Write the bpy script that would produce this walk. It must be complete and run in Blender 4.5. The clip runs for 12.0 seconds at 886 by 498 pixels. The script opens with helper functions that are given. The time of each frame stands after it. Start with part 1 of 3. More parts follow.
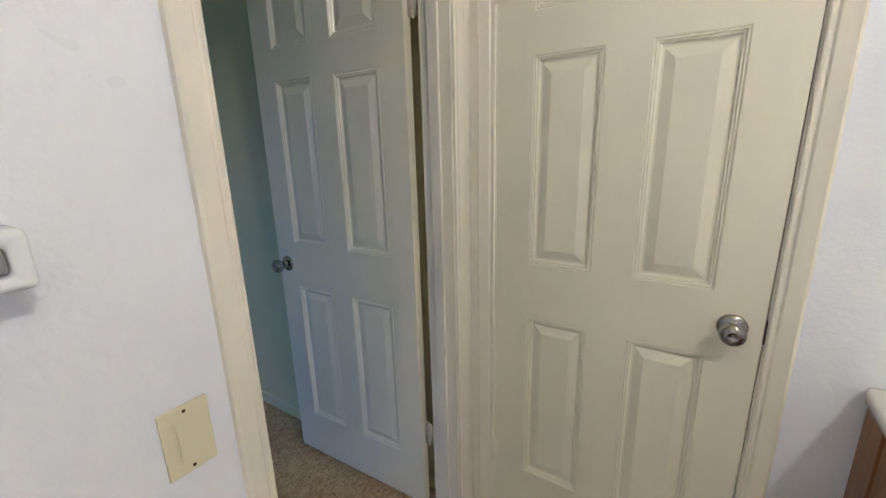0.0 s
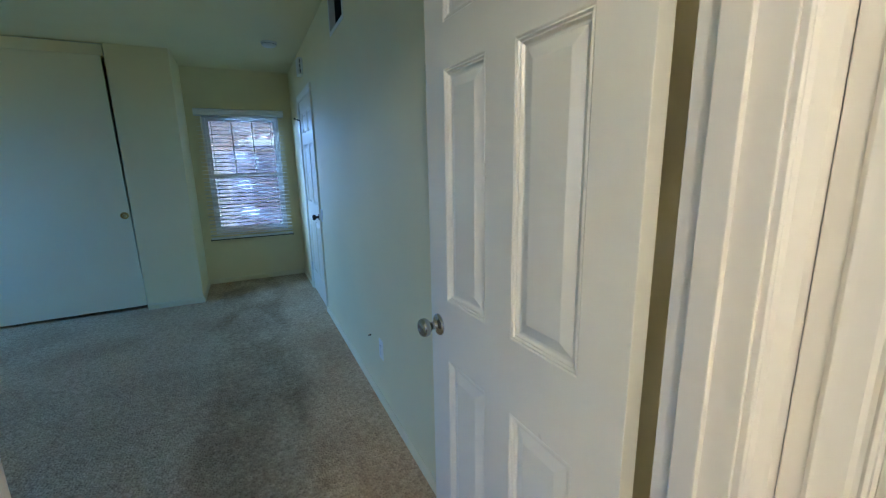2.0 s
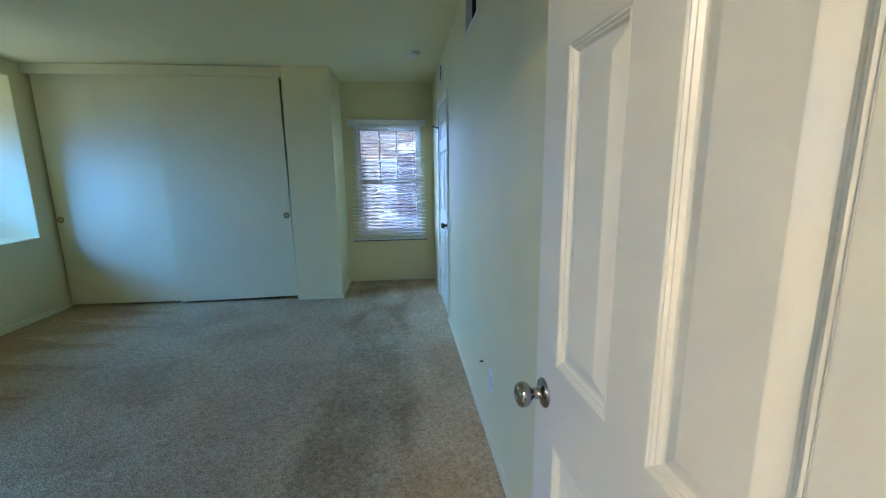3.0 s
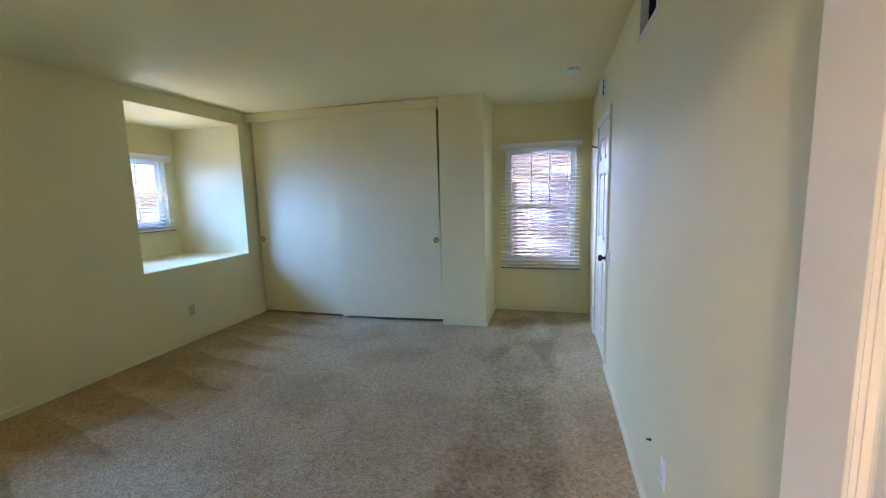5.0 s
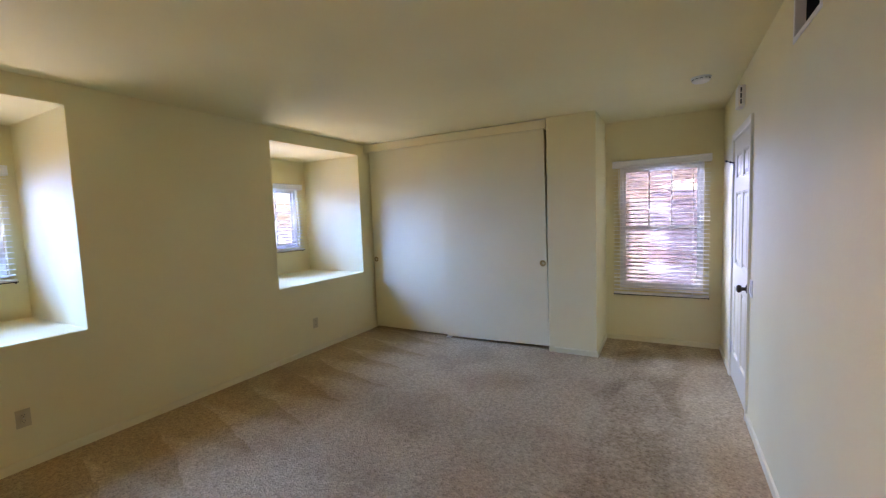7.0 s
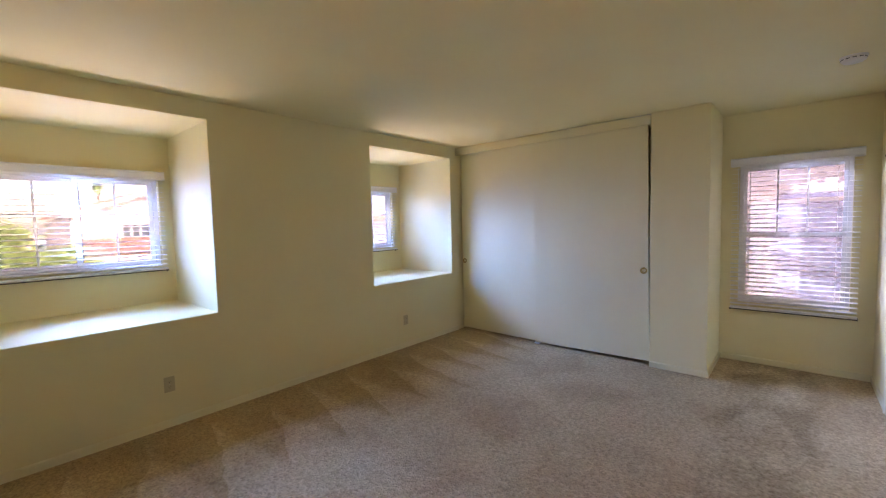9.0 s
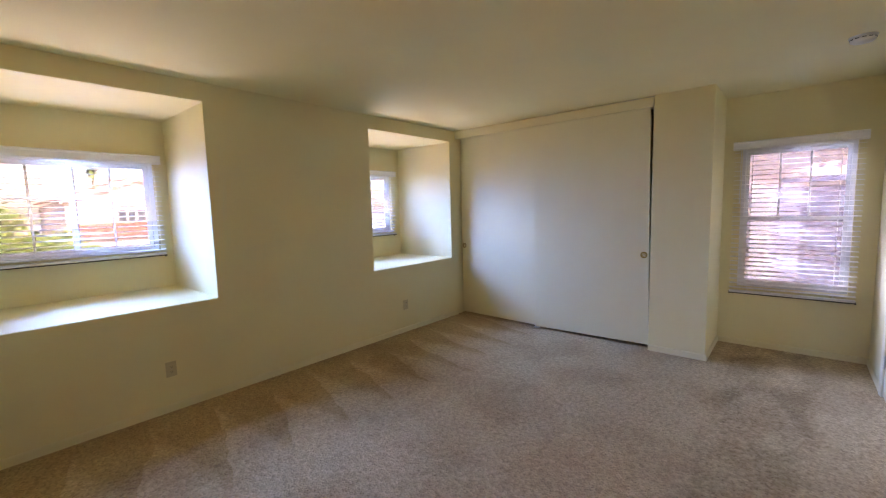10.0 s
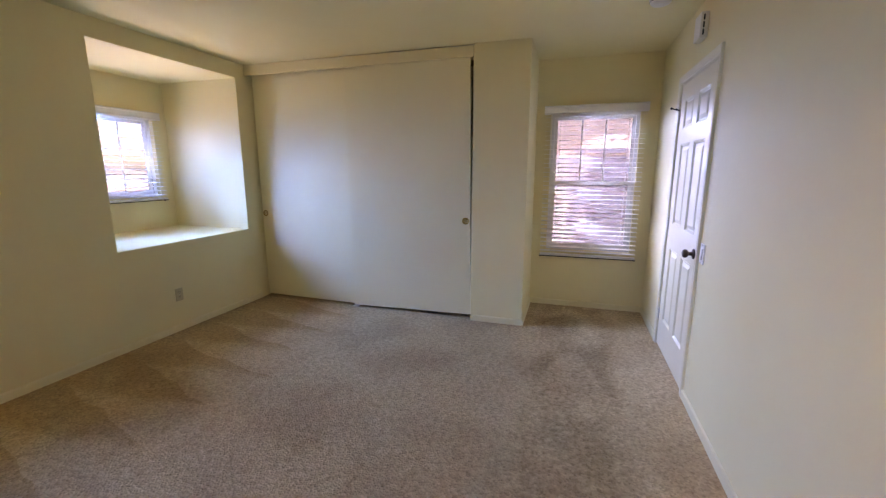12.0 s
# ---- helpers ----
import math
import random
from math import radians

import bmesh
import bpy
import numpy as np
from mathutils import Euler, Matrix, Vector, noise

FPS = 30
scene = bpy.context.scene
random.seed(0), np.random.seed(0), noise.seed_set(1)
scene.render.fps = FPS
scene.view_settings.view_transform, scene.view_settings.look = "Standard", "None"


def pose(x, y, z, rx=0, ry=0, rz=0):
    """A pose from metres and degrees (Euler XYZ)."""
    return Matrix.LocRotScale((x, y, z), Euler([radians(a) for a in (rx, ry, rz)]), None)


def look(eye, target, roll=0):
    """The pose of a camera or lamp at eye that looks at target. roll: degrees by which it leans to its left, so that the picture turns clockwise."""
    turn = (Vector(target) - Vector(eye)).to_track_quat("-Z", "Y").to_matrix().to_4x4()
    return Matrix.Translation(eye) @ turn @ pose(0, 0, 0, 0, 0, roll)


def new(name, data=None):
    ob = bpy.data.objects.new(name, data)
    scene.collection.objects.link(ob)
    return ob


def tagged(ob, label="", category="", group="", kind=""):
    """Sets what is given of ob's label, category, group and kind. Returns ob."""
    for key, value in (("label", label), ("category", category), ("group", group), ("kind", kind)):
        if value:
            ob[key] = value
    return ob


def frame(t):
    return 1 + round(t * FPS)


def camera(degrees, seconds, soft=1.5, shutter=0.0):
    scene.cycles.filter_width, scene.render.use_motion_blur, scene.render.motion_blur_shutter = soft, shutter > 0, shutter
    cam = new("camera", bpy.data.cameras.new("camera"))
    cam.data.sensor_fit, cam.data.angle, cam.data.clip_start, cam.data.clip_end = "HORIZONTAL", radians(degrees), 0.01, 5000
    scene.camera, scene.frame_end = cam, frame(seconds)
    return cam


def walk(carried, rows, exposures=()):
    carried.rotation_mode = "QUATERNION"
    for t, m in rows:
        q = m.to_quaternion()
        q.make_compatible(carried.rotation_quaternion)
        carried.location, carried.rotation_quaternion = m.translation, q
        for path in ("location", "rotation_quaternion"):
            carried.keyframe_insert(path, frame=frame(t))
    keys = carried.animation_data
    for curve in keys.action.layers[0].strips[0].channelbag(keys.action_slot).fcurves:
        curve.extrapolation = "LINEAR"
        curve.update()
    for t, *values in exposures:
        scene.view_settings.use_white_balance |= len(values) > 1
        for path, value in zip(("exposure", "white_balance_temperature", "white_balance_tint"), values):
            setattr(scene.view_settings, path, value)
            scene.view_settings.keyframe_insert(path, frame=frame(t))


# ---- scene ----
cam = camera(94.9, 12.0, soft=1.25)
PATH = [
    (0, (-1.133, -0.175, 1.379), (0.488, 0.883, 0.877), -1.5),
    (0.5, (-0.947, -0.157, 1.377), (0.576, 1.047, 0.897), -1.3),
    (1, (-0.815, -0.064, 1.372), (0.56, 1.313, 0.907), -1.4),
    (1.5, (-0.666, 0.088, 1.381), (0.471, 1.675, 0.947), -1.3),
    (2, (-0.603, 0.22, 1.382), (0.241, 1.986, 0.97), -1.1),
    (2.5, (-0.522, 0.353, 1.391), (-0.016, 2.247, 0.996), -1.0),
    (3, (-0.429, 0.457, 1.394), (-0.229, 2.412, 1.022), -0.7),
    (3.5, (-0.408, 0.52, 1.399), (-0.456, 2.49, 1.053), -0.7),
    (5.5, (-0.437, 0.722, 1.456), (-1.07, 2.604, 1.223), -1.7),
    (6, (-0.444, 0.716, 1.464), (-1.199, 2.557, 1.259), -1.9),
    (6.5, (-0.466, 0.703, 1.47), (-1.336, 2.496, 1.294), -2.1),
    (7, (-0.488, 0.696, 1.487), (-1.456, 2.439, 1.331), -2.1),
    (7.5, (-0.507, 0.685, 1.484), (-1.569, 2.375, 1.354), -2.1),
    (9.5, (-0.522, 0.687, 1.475), (-1.865, 2.161, 1.327), -1.5),
    (10, (-0.546, 0.684, 1.472), (-1.85, 2.187, 1.27), -1.5),
    (10.5, (-0.595, 0.708, 1.443), (-1.772, 2.303, 1.182), -1.1),
    (11, (-0.629, 0.79, 1.423), (-1.63, 2.494, 1.113), -0.7),
    (11.5, (-0.677, 1.044, 1.413), (-1.468, 2.848, 1.068), -0.3),
    (12, (-0.744, 1.37, 1.412), (-1.331, 3.244, 1.034), 0.0),
]
EXPOSURES = [(0.0, 4.2, 6400, 12), (0.5, 4.25, 6400, 12), (1.0, 4.3, 6400, 11), (1.5, 4.57, 6450, 10), (2.0, 4.92, 6600, 10), (2.5, 5.22, 6900, 11),
             (3.0, 5.42, 7250, 13), (3.7, 5.61, 8000, 19), (5.3, 5.80, 9900, 38), (6.5, 5.82, 10900, 48), (9.5, 5.84, 11400, 55), (12.0, 5.79, 11700, 57)]
walk(cam, [(t, look(eye, target, roll)) for t, eye, target, roll in PATH], EXPOSURES)

# ---- world, sun and lamps ----
BULB_POWER = 6.2
SUN_EL, SUN_AZ = 50, 92
world = bpy.data.worlds.new("sky")
scene.world = world
world.use_nodes = True
wn = world.node_tree
sky = wn.nodes.new("ShaderNodeTexSky")
sky.sky_type, sky.sun_disc = "NISHITA", False
sky.dust_density = 2.0
sky.sun_elevation, sky.sun_rotation = radians(SUN_EL), radians(SUN_AZ)
wn.links.new(sky.outputs[0], wn.nodes["Background"].inputs[0])
wn.nodes["Background"].inputs[1].default_value = 0.15
sun = new("sun", bpy.data.lights.new("sun", "SUN"))
sun.data.energy, sun.data.angle, sun.data.color = 4.0, radians(0.5), (1.0, 0.95, 0.87)
az, el = radians(SUN_AZ), radians(SUN_EL)
sun.matrix_world = look((0, 0, 30), Vector((0, 0, 30)) - Vector((math.sin(az) * math.cos(el), math.cos(az) * math.cos(el), math.sin(el))))


SKY_BLUE = (0.06, 0.315, 1.0)


def heading(base, down):
    t = radians(base)
    return (math.cos(t) * math.cos(radians(down)), math.sin(t) * math.cos(radians(down)), -math.sin(radians(down)))


def window_light(at, way, size, watts, spread, colour=SKY_BLUE):
    """Daylight entering through a window's opening: an area lamp in it, aimed as that light falls in."""
    a = new("window_light", bpy.data.lights.new("window_light", "AREA"))
    a.data.shape, a.data.size, a.data.size_y = "RECTANGLE", size[0], size[1]
    a.data.energy, a.data.spread, a.data.color = watts, radians(spread), colour
    a.matrix_world = look(at, Vector(at) + Vector(way))


# the sky's light comes only from above the horizon: shallow bands across each opening, turned down and inward;
# the sunlit street and yards throw a paler light up and in
DORMER_SKY, NOOK_SKY, STREET = 0.245, 0.105, 0.20
for yy, turn in ((1.253, 24), (4.161, 17)):
    for zz in (1.88, 1.70, 1.52, 1.34):
        window_light((-5.058, yy, zz), heading(turn, 28), (1.05, 0.09), DORMER_SKY, 80)
    window_light((-5.058, yy - 0.10, 1.58), heading(58, 22), (0.80, 0.60), DORMER_SKY * 0.34, 74, (0.03, 0.22, 1.0))
    window_light((-5.058, yy, 1.55), heading(0, -46), (1.05, 0.74), STREET, 98, (0.66, 0.82, 1.0))
for zz in (1.84, 1.52, 1.20, 0.88):
    window_light((-0.565, 5.752, zz), heading(-58, 26), (0.74, 0.09), NOOK_SKY, 84, (0.20, 0.45, 1.0))

# ---- materials ----


def mat(name, colour, rough=0.6, metal=0.0, spec=0.5):
    m = bpy.data.materials.new(name)
    m.use_nodes = True
    b = m.node_tree.nodes["Principled BSDF"]
    b.inputs["Base Color"].default_value = (*colour, 1)
    b.inputs["Roughness"].default_value = rough
    b.inputs["Metallic"].default_value = metal
    b.inputs["Specular IOR Level"].default_value = spec
    return m


def node(m, kind, **values):
    n = m.node_tree.nodes.new(kind)
    for key, value in values.items():
        n.inputs[key].default_value = value
    return n


def coords(m, stretch=(1, 1, 1), generated=False):
    if generated:
        src = m.node_tree.nodes.new("ShaderNodeTexCoord").outputs["Object"]
    else:
        src = m.node_tree.nodes.new("ShaderNodeNewGeometry").outputs["Position"]
    s = node(m, "ShaderNodeMapping", Scale=stretch)
    m.node_tree.links.new(src, s.inputs["Vector"])
    return s.outputs["Vector"]


def noisy(m, scale, detail=3.0, stretch=(1, 1, 1), distortion=0.0, generated=False):
    n = node(m, "ShaderNodeTexNoise", Scale=scale, Detail=detail, Distortion=distortion)
    m.node_tree.links.new(coords(m, stretch, generated), n.inputs["Vector"])
    return n.outputs["Fac"]


def ramp(m, fac, stops):
    r = m.node_tree.nodes.new("ShaderNodeValToRGB")
    m.node_tree.links.new(fac, r.inputs["Fac"])
    e = r.color_ramp.elements
    e[0].position, e[0].color = stops[0][0], (*stops[0][1], 1)
    e[1].position, e[1].color = stops[-1][0], (*stops[-1][1], 1)
    for at, c in stops[1:-1]:
        x = e.new(at)
        x.color = (*c, 1)
    return r.outputs["Color"]


def mix(m, a, b, fac=0.5, how="MULTIPLY"):
    n = m.node_tree.nodes.new("ShaderNodeMix")
    n.data_type, n.blend_type = "RGBA", how
    if isinstance(fac, float):
        n.inputs[0].default_value = fac
    else:
        m.node_tree.links.new(fac, n.inputs[0])
    m.node_tree.links.new(a, n.inputs[6])
    m.node_tree.links.new(b, n.inputs[7])
    return n.outputs[2]


def bump(m, height, strength, distance):
    n = node(m, "ShaderNodeBump", Strength=strength, Distance=distance)
    m.node_tree.links.new(height, n.inputs["Height"])
    b = m.node_tree.nodes["Principled BSDF"]
    if b.inputs["Normal"].is_linked:
        m.node_tree.links.new(b.inputs["Normal"].links[0].from_socket, n.inputs["Normal"])
    m.node_tree.links.new(n.outputs["Normal"], b.inputs["Normal"])


def colour_to(m, socket):
    m.node_tree.links.new(socket, m.node_tree.nodes["Principled BSDF"].inputs["Base Color"])


def rough_to(m, fac, low, high):
    r = node(m, "ShaderNodeMapRange", **{"To Min": low, "To Max": high})
    m.node_tree.links.new(fac, r.inputs["Value"])
    m.node_tree.links.new(r.outputs["Result"], m.node_tree.nodes["Principled BSDF"].inputs["Roughness"])


def painted(name, colour, rough, grain, depth, spec=0.5, spread=0.035):
    """Paint over plaster or wood: faint patchiness, roller or brush relief."""
    m = mat(name, colour, rough, 0, spec)
    lo, hi = [max(0, c * (1 - spread)) for c in colour], [min(1, c * (1 + spread)) for c in colour]
    colour_to(m, ramp(m, noisy(m, 1.3, 4), [(0.3, lo), (0.7, hi)]))
    bump(m, noisy(m, grain, 3), 0.5, depth)
    rough_to(m, noisy(m, 6, 3), rough - 0.06, rough + 0.06)
    return m


WALL = painted("cream_wall_paint", (0.82, 0.71, 0.41), 0.62, 90, 0.0012)
bump(WALL, noisy(WALL, 22, 2, distortion=0.6), 0.35, 0.002)
BATH = painted("white_bath_paint", (0.81, 0.835, 0.92), 0.30, 120, 0.0012, spread=0.008)
bump(BATH, noisy(BATH, 60, 2, distortion=0.3), 0.5, 0.0026)
CEIL = painted("ceiling_paint", (0.82, 0.72, 0.42), 0.75, 110, 0.0015)
TRIM = painted("cream_trim_enamel", (0.80, 0.755, 0.665), 0.33, 60, 0.0004)
bump(TRIM, noisy(TRIM, 70, 3, (1, 1, 0.05)), 0.12, 0.0004)
DOOR = painted("cream_door_enamel", (0.79, 0.755, 0.635), 0.30, 260, 0.0003)
bump(DOOR, noisy(DOOR, 90, 3, (1, 1, 0.06)), 0.12, 0.0004)
ROOM_DOOR = painted("cream_room_door_enamel", (0.80, 0.735, 0.535), 0.32, 260, 0.0003)
BASEP = painted("cream_baseboard_enamel", (0.80, 0.705, 0.44), 0.45, 60, 0.0004)
SLIDER = painted("cream_closet_panel", (0.81, 0.73, 0.48), 0.5, 300, 0.0004)
WHITE = painted("white_vinyl", (0.82, 0.83, 0.82), 0.35, 40, 0.0002)
SLAT = painted("white_slat", (0.84, 0.83, 0.80), 0.4, 60, 0.0003)
PLASTIC = painted("ivory_plastic", (0.74, 0.69, 0.52), 0.32, 200, 0.0001)
TAN = painted("tan_plastic", (0.58, 0.47, 0.27), 0.35, 200, 0.0001)
PLASTIC_W = painted("white_plastic", (0.80, 0.78, 0.72), 0.35, 200, 0.0001)
DARK = mat("dark_gap", (0.012, 0.011, 0.010), 0.8)
CHROME = mat("polished_chrome", (0.40, 0.40, 0.41), 0.05, 1.0)
rough_to(CHROME, noisy(CHROME, 60, 3), 0.03, 0.09)
SATIN = mat("satin_nickel", (0.34, 0.33, 0.32), 0.24, 1.0)
rough_to(SATIN, noisy(SATIN, 90, 3), 0.20, 0.32)
BRASS = mat("aged_brass", (0.46, 0.29, 0.09), 0.35, 1.0)
rough_to(BRASS, noisy(BRASS, 120, 3), 0.25, 0.5)
BRONZE = mat("dark_bronze", (0.06, 0.04, 0.03), 0.35, 0.9)
STEEL = mat("painted_hinge_steel", (0.62, 0.60, 0.54), 0.35, 0.7)
COUNTER = painted("cultured_marble", (0.78, 0.75, 0.70), 0.18, 8, 0.0001)
OAK = mat("honey_oak", (0.33, 0.15, 0.06), 0.4)
colour_to(OAK, ramp(OAK, noisy(OAK, 14, 5, (6, 6, 0.5), 0.6), [(0.3, (0.17, 0.065, 0.022)), (0.7, (0.32, 0.14, 0.05))]))
bump(OAK, noisy(OAK, 120, 4, (1, 1, 0.04)), 0.3, 0.0006)
VINYL = mat("bath_vinyl", (0.5, 0.46, 0.40), 0.4)
colour_to(VINYL, ramp(VINYL, noisy(VINYL, 30, 4), [(0.3, (0.42, 0.38, 0.33)), (0.7, (0.55, 0.51, 0.45))]))

CARPET = mat("beige_carpet", (0.42, 0.33, 0.26), 0.95, 0, 0.1)
vor = node(CARPET, "ShaderNodeTexVoronoi", Scale=92.0)
CARPET.node_tree.links.new(coords(CARPET), vor.inputs["Vector"])
chan = CARPET.node_tree.nodes.new("ShaderNodeSeparateColor")
CARPET.node_tree.links.new(vor.outputs["Color"], chan.inputs[0])
tuft = ramp(CARPET, chan.outputs[0], [(0.0, (0.42, 0.292, 0.178)), (0.3, (0.54, 0.385, 0.236)), (1.0, (0.65, 0.485, 0.308))])
clump = ramp(CARPET, noisy(CARPET, 30, 5, distortion=0.3), [(0.32, (0.86, 0.84, 0.82)), (0.64, (1.07, 1.07, 1.07))])
wear = ramp(CARPET, noisy(CARPET, 1.7, 5, distortion=0.6), [(0.36, (0.84, 0.80, 0.78)), (0.56, (1, 1, 1))])


def maths(m, how, a, b=None, c=None):
    n = m.node_tree.nodes.new("ShaderNodeMath")
    n.operation = how
    for k, v in enumerate((a, b, c)):
        if isinstance(v, (int, float)):
            n.inputs[k].default_value = v
        elif v is not None:
            m.node_tree.links.new(v, n.inputs[k])
    return n.outputs[0]


# vacuum strokes: pale wedges of brushed pile that point at the window wall, darker pile and painted-in shade left
# between them
sep = CARPET.node_tree.nodes.new("ShaderNodeSeparateXYZ")
CARPET.node_tree.links.new(coords(CARPET), sep.inputs[0])
wob = noisy(CARPET, 1.6, 3)
rag = noisy(CARPET, 26, 3)
stroke = maths(CARPET, "FRACT", maths(CARPET, "ADD", maths(CARPET, "MULTIPLY_ADD", sep.outputs[1], 2.45, maths(CARPET, "MULTIPLY", sep.outputs[0], 0.7)), maths(CARPET, "MULTIPLY", wob, 0.7)))
away = maths(CARPET, "ADD", maths(CARPET, "MULTIPLY_ADD", sep.outputs[0], 0.78, 2.96), maths(CARPET, "MULTIPLY", maths(CARPET, "SUBTRACT", wob, 0.5), 0.9))
saw = maths(CARPET, "MULTIPLY", stroke, 0.62)
edge = maths(CARPET, "SUBTRACT", maths(CARPET, "MULTIPLY", away, 0.80), saw)
soft = maths(CARPET, "ADD", maths(CARPET, "MULTIPLY_ADD", edge, 8.0, 0.2), maths(CARPET, "MULTIPLY", rag, 0.6))
# the darker tone also carries the dim, yellowish light beside the window wall
lay_and_shade = ramp(CARPET, soft, [(0.0, (0.85, 0.80, 0.70)), (1.0, (1.03, 1.025, 1.01))])
# a trodden lane along the long wall, with straight vacuumed edges and soiled patches
off = maths(CARPET, "ABSOLUTE", maths(CARPET, "ADD", maths(CARPET, "ADD", sep.outputs[0], 0.66), maths(CARPET, "MULTIPLY", maths(CARPET, "SUBTRACT", wob, 0.5), 0.22)))
lane = node(CARPET, "ShaderNodeMapRange", **{"From Min": 0.34, "From Max": 0.24})
CARPET.node_tree.links.new(off, lane.inputs["Value"])
lane = lane.outputs["Result"]
soil = maths(CARPET, "MULTIPLY_ADD", noisy(CARPET, 2.0, 3, (1.6, 0.8, 1), distortion=0.5), 0.75, maths(CARPET, "MULTIPLY", noisy(CARPET, 30, 4), 0.25))
smudge = ramp(CARPET, soil, [(0.42, (0.71, 0.68, 0.64)), (0.60, (1, 1, 1))])
base = mix(CARPET, mix(CARPET, mix(CARPET, tuft, clump, 1.0), wear, 1.0), lay_and_shade, 1.0)
colour_to(CARPET, mix(CARPET, base, smudge, lane))
bump(CARPET, vor.outputs["Distance"], 0.8, 0.006)
bump(CARPET, noisy(CARPET, 30, 4), 0.35, 0.008)


def window_glass(name, tint):
    m = bpy.data.materials.new(name)
    m.use_nodes = True
    t = m.node_tree
    t.nodes.remove(t.nodes["Principled BSDF"])
    clear, gloss = t.nodes.new("ShaderNodeBsdfTransparent"), t.nodes.new("ShaderNodeBsdfGlossy")
    clear.inputs["Color"].default_value = (*tint, 1)
    gloss.inputs["Roughness"].default_value = 0.02
    both, fres = t.nodes.new("ShaderNodeMixShader"), t.nodes.new("ShaderNodeFresnel")
    fres.inputs["IOR"].default_value = 1.35
    t.links.new(fres.outputs[0], both.inputs[0])
    t.links.new(clear.outputs[0], both.inputs[1])
    t.links.new(gloss.outputs[0], both.inputs[2])
    t.links.new(both.outputs[0], t.nodes["Material Output"].inputs["Surface"])
    return m


# pane colours darken the bright outdoor view; the lower exposure is put in here
GLASS = window_glass("view_dimming_glass", (0.205, 0.225, 0.25))
NOOK_GLASS = window_glass("nook_view_dimming_glass", (0.205, 0.236, 0.28))

# ---- mesh helpers ----


def finish(name, bm, material, parent=None, label="", smooth=False, bevel=0.0, segments=2):
    me = bpy.data.meshes.new(name)
    bmesh.ops.recalc_face_normals(bm, faces=bm.faces)
    bm.to_mesh(me)
    bm.free()
    for p in me.polygons:
        p.use_smooth = smooth
    me.materials.append(material)
    ob = new(name, me)
    ob.parent = parent
    if label:
        ob["label"] = label
    if bevel:
        mod = ob.modifiers.new("edge", "BEVEL")
        mod.width, mod.segments, mod.limit_method, mod.angle_limit = bevel, segments, "ANGLE", radians(40)
    return ob


def part(name, bm, material, parent, label="", **more):
    return finish(name, bm, material, parent, label, **more)


def structure(name, bm, material, label, category="wall", **more):
    return tagged(finish(name, bm, material, **more), label, category, kind="structure")


def thing(name, m=None):
    ob = new(name)
    ob.empty_display_size = 0.1
    if m is not None:
        ob.matrix_world = m
    return ob


def add_box(bm, x0, x1, y0, y1, z0, z1, bevel=0.0, m=None):
    g = bmesh.ops.create_cube(bm, size=1)
    t = Matrix.Translation(((x0 + x1) / 2, (y0 + y1) / 2, (z0 + z1) / 2)) @ Matrix.Diagonal((x1 - x0, y1 - y0, z1 - z0, 1))
    if m is not None:
        t = m @ t
    bmesh.ops.transform(bm, matrix=t, verts=g["verts"])
    if bevel:
        bmesh.ops.bevel(bm, geom=list({e for v in g["verts"] for e in v.link_edges}), offset=bevel, segments=2, affect="EDGES", profile=0.6)
    return bm


def box(*a, **k):
    return add_box(bmesh.new(), *a, **k)


def carved(adds, subs=()):
    """Boxes joined and boxes cut away, as one clean skin. A box: x0, x1, y0, y1, z0, z1."""
    cuts = [sorted({b[2 * a + k] for b in (*adds, *subs) for k in (0, 1)}) for a in range(3)]
    mid = [[(p + q) / 2 for p, q in zip(c, c[1:])] for c in cuts]

    def within(b, p):
        return b[0] < p[0] < b[1] and b[2] < p[1] < b[3] and b[4] < p[2] < b[5]

    full = set()
    for i, x in enumerate(mid[0]):
        for j, y in enumerate(mid[1]):
            for k, z in enumerate(mid[2]):
                if any(within(b, (x, y, z)) for b in adds) and not any(within(b, (x, y, z)) for b in subs):
                    full.add((i, j, k))
    bm, verts = bmesh.new(), {}

    def vert(i, j, k):
        if (i, j, k) not in verts:
            verts[i, j, k] = bm.verts.new((cuts[0][i], cuts[1][j], cuts[2][k]))
        return verts[i, j, k]

    for i, j, k in full:
        for axis in range(3):
            for side in (0, 1):
                n = [i, j, k]
                n[axis] += 2 * side - 1
                if tuple(n) in full:
                    continue
                a, b = [q for q in range(3) if q != axis]
                corner = []
                for da, db in ((0, 0), (1, 0), (1, 1), (0, 1)):
                    p = [i, j, k]
                    p[axis] += side
                    p[a] += da
                    p[b] += db
                    corner.append(vert(*p))
                bm.faces.new(corner)
    bmesh.ops.recalc_face_normals(bm, faces=bm.faces)
    bmesh.ops.dissolve_limit(bm, angle_limit=radians(1), verts=bm.verts, edges=bm.edges)
    return bm


def lathe(bm, profile, m=None, steps=24):
    """Turns (radius, height) pairs round z."""
    rings = []
    for r, z in profile:
        rings.append([bm.verts.new((r * math.cos(2 * math.pi * s / steps), r * math.sin(2 * math.pi * s / steps), z)) for s in range(steps)])
    for a, b in zip(rings, rings[1:]):
        for s in range(steps):
            bm.faces.new((a[s], a[(s + 1) % steps], b[(s + 1) % steps], b[s]))
    bm.faces.new(list(reversed(rings[0])))
    bm.faces.new(rings[-1])
    if m is not None:
        bmesh.ops.transform(bm, matrix=m, verts=[v for ring in rings for v in ring])
    return bm


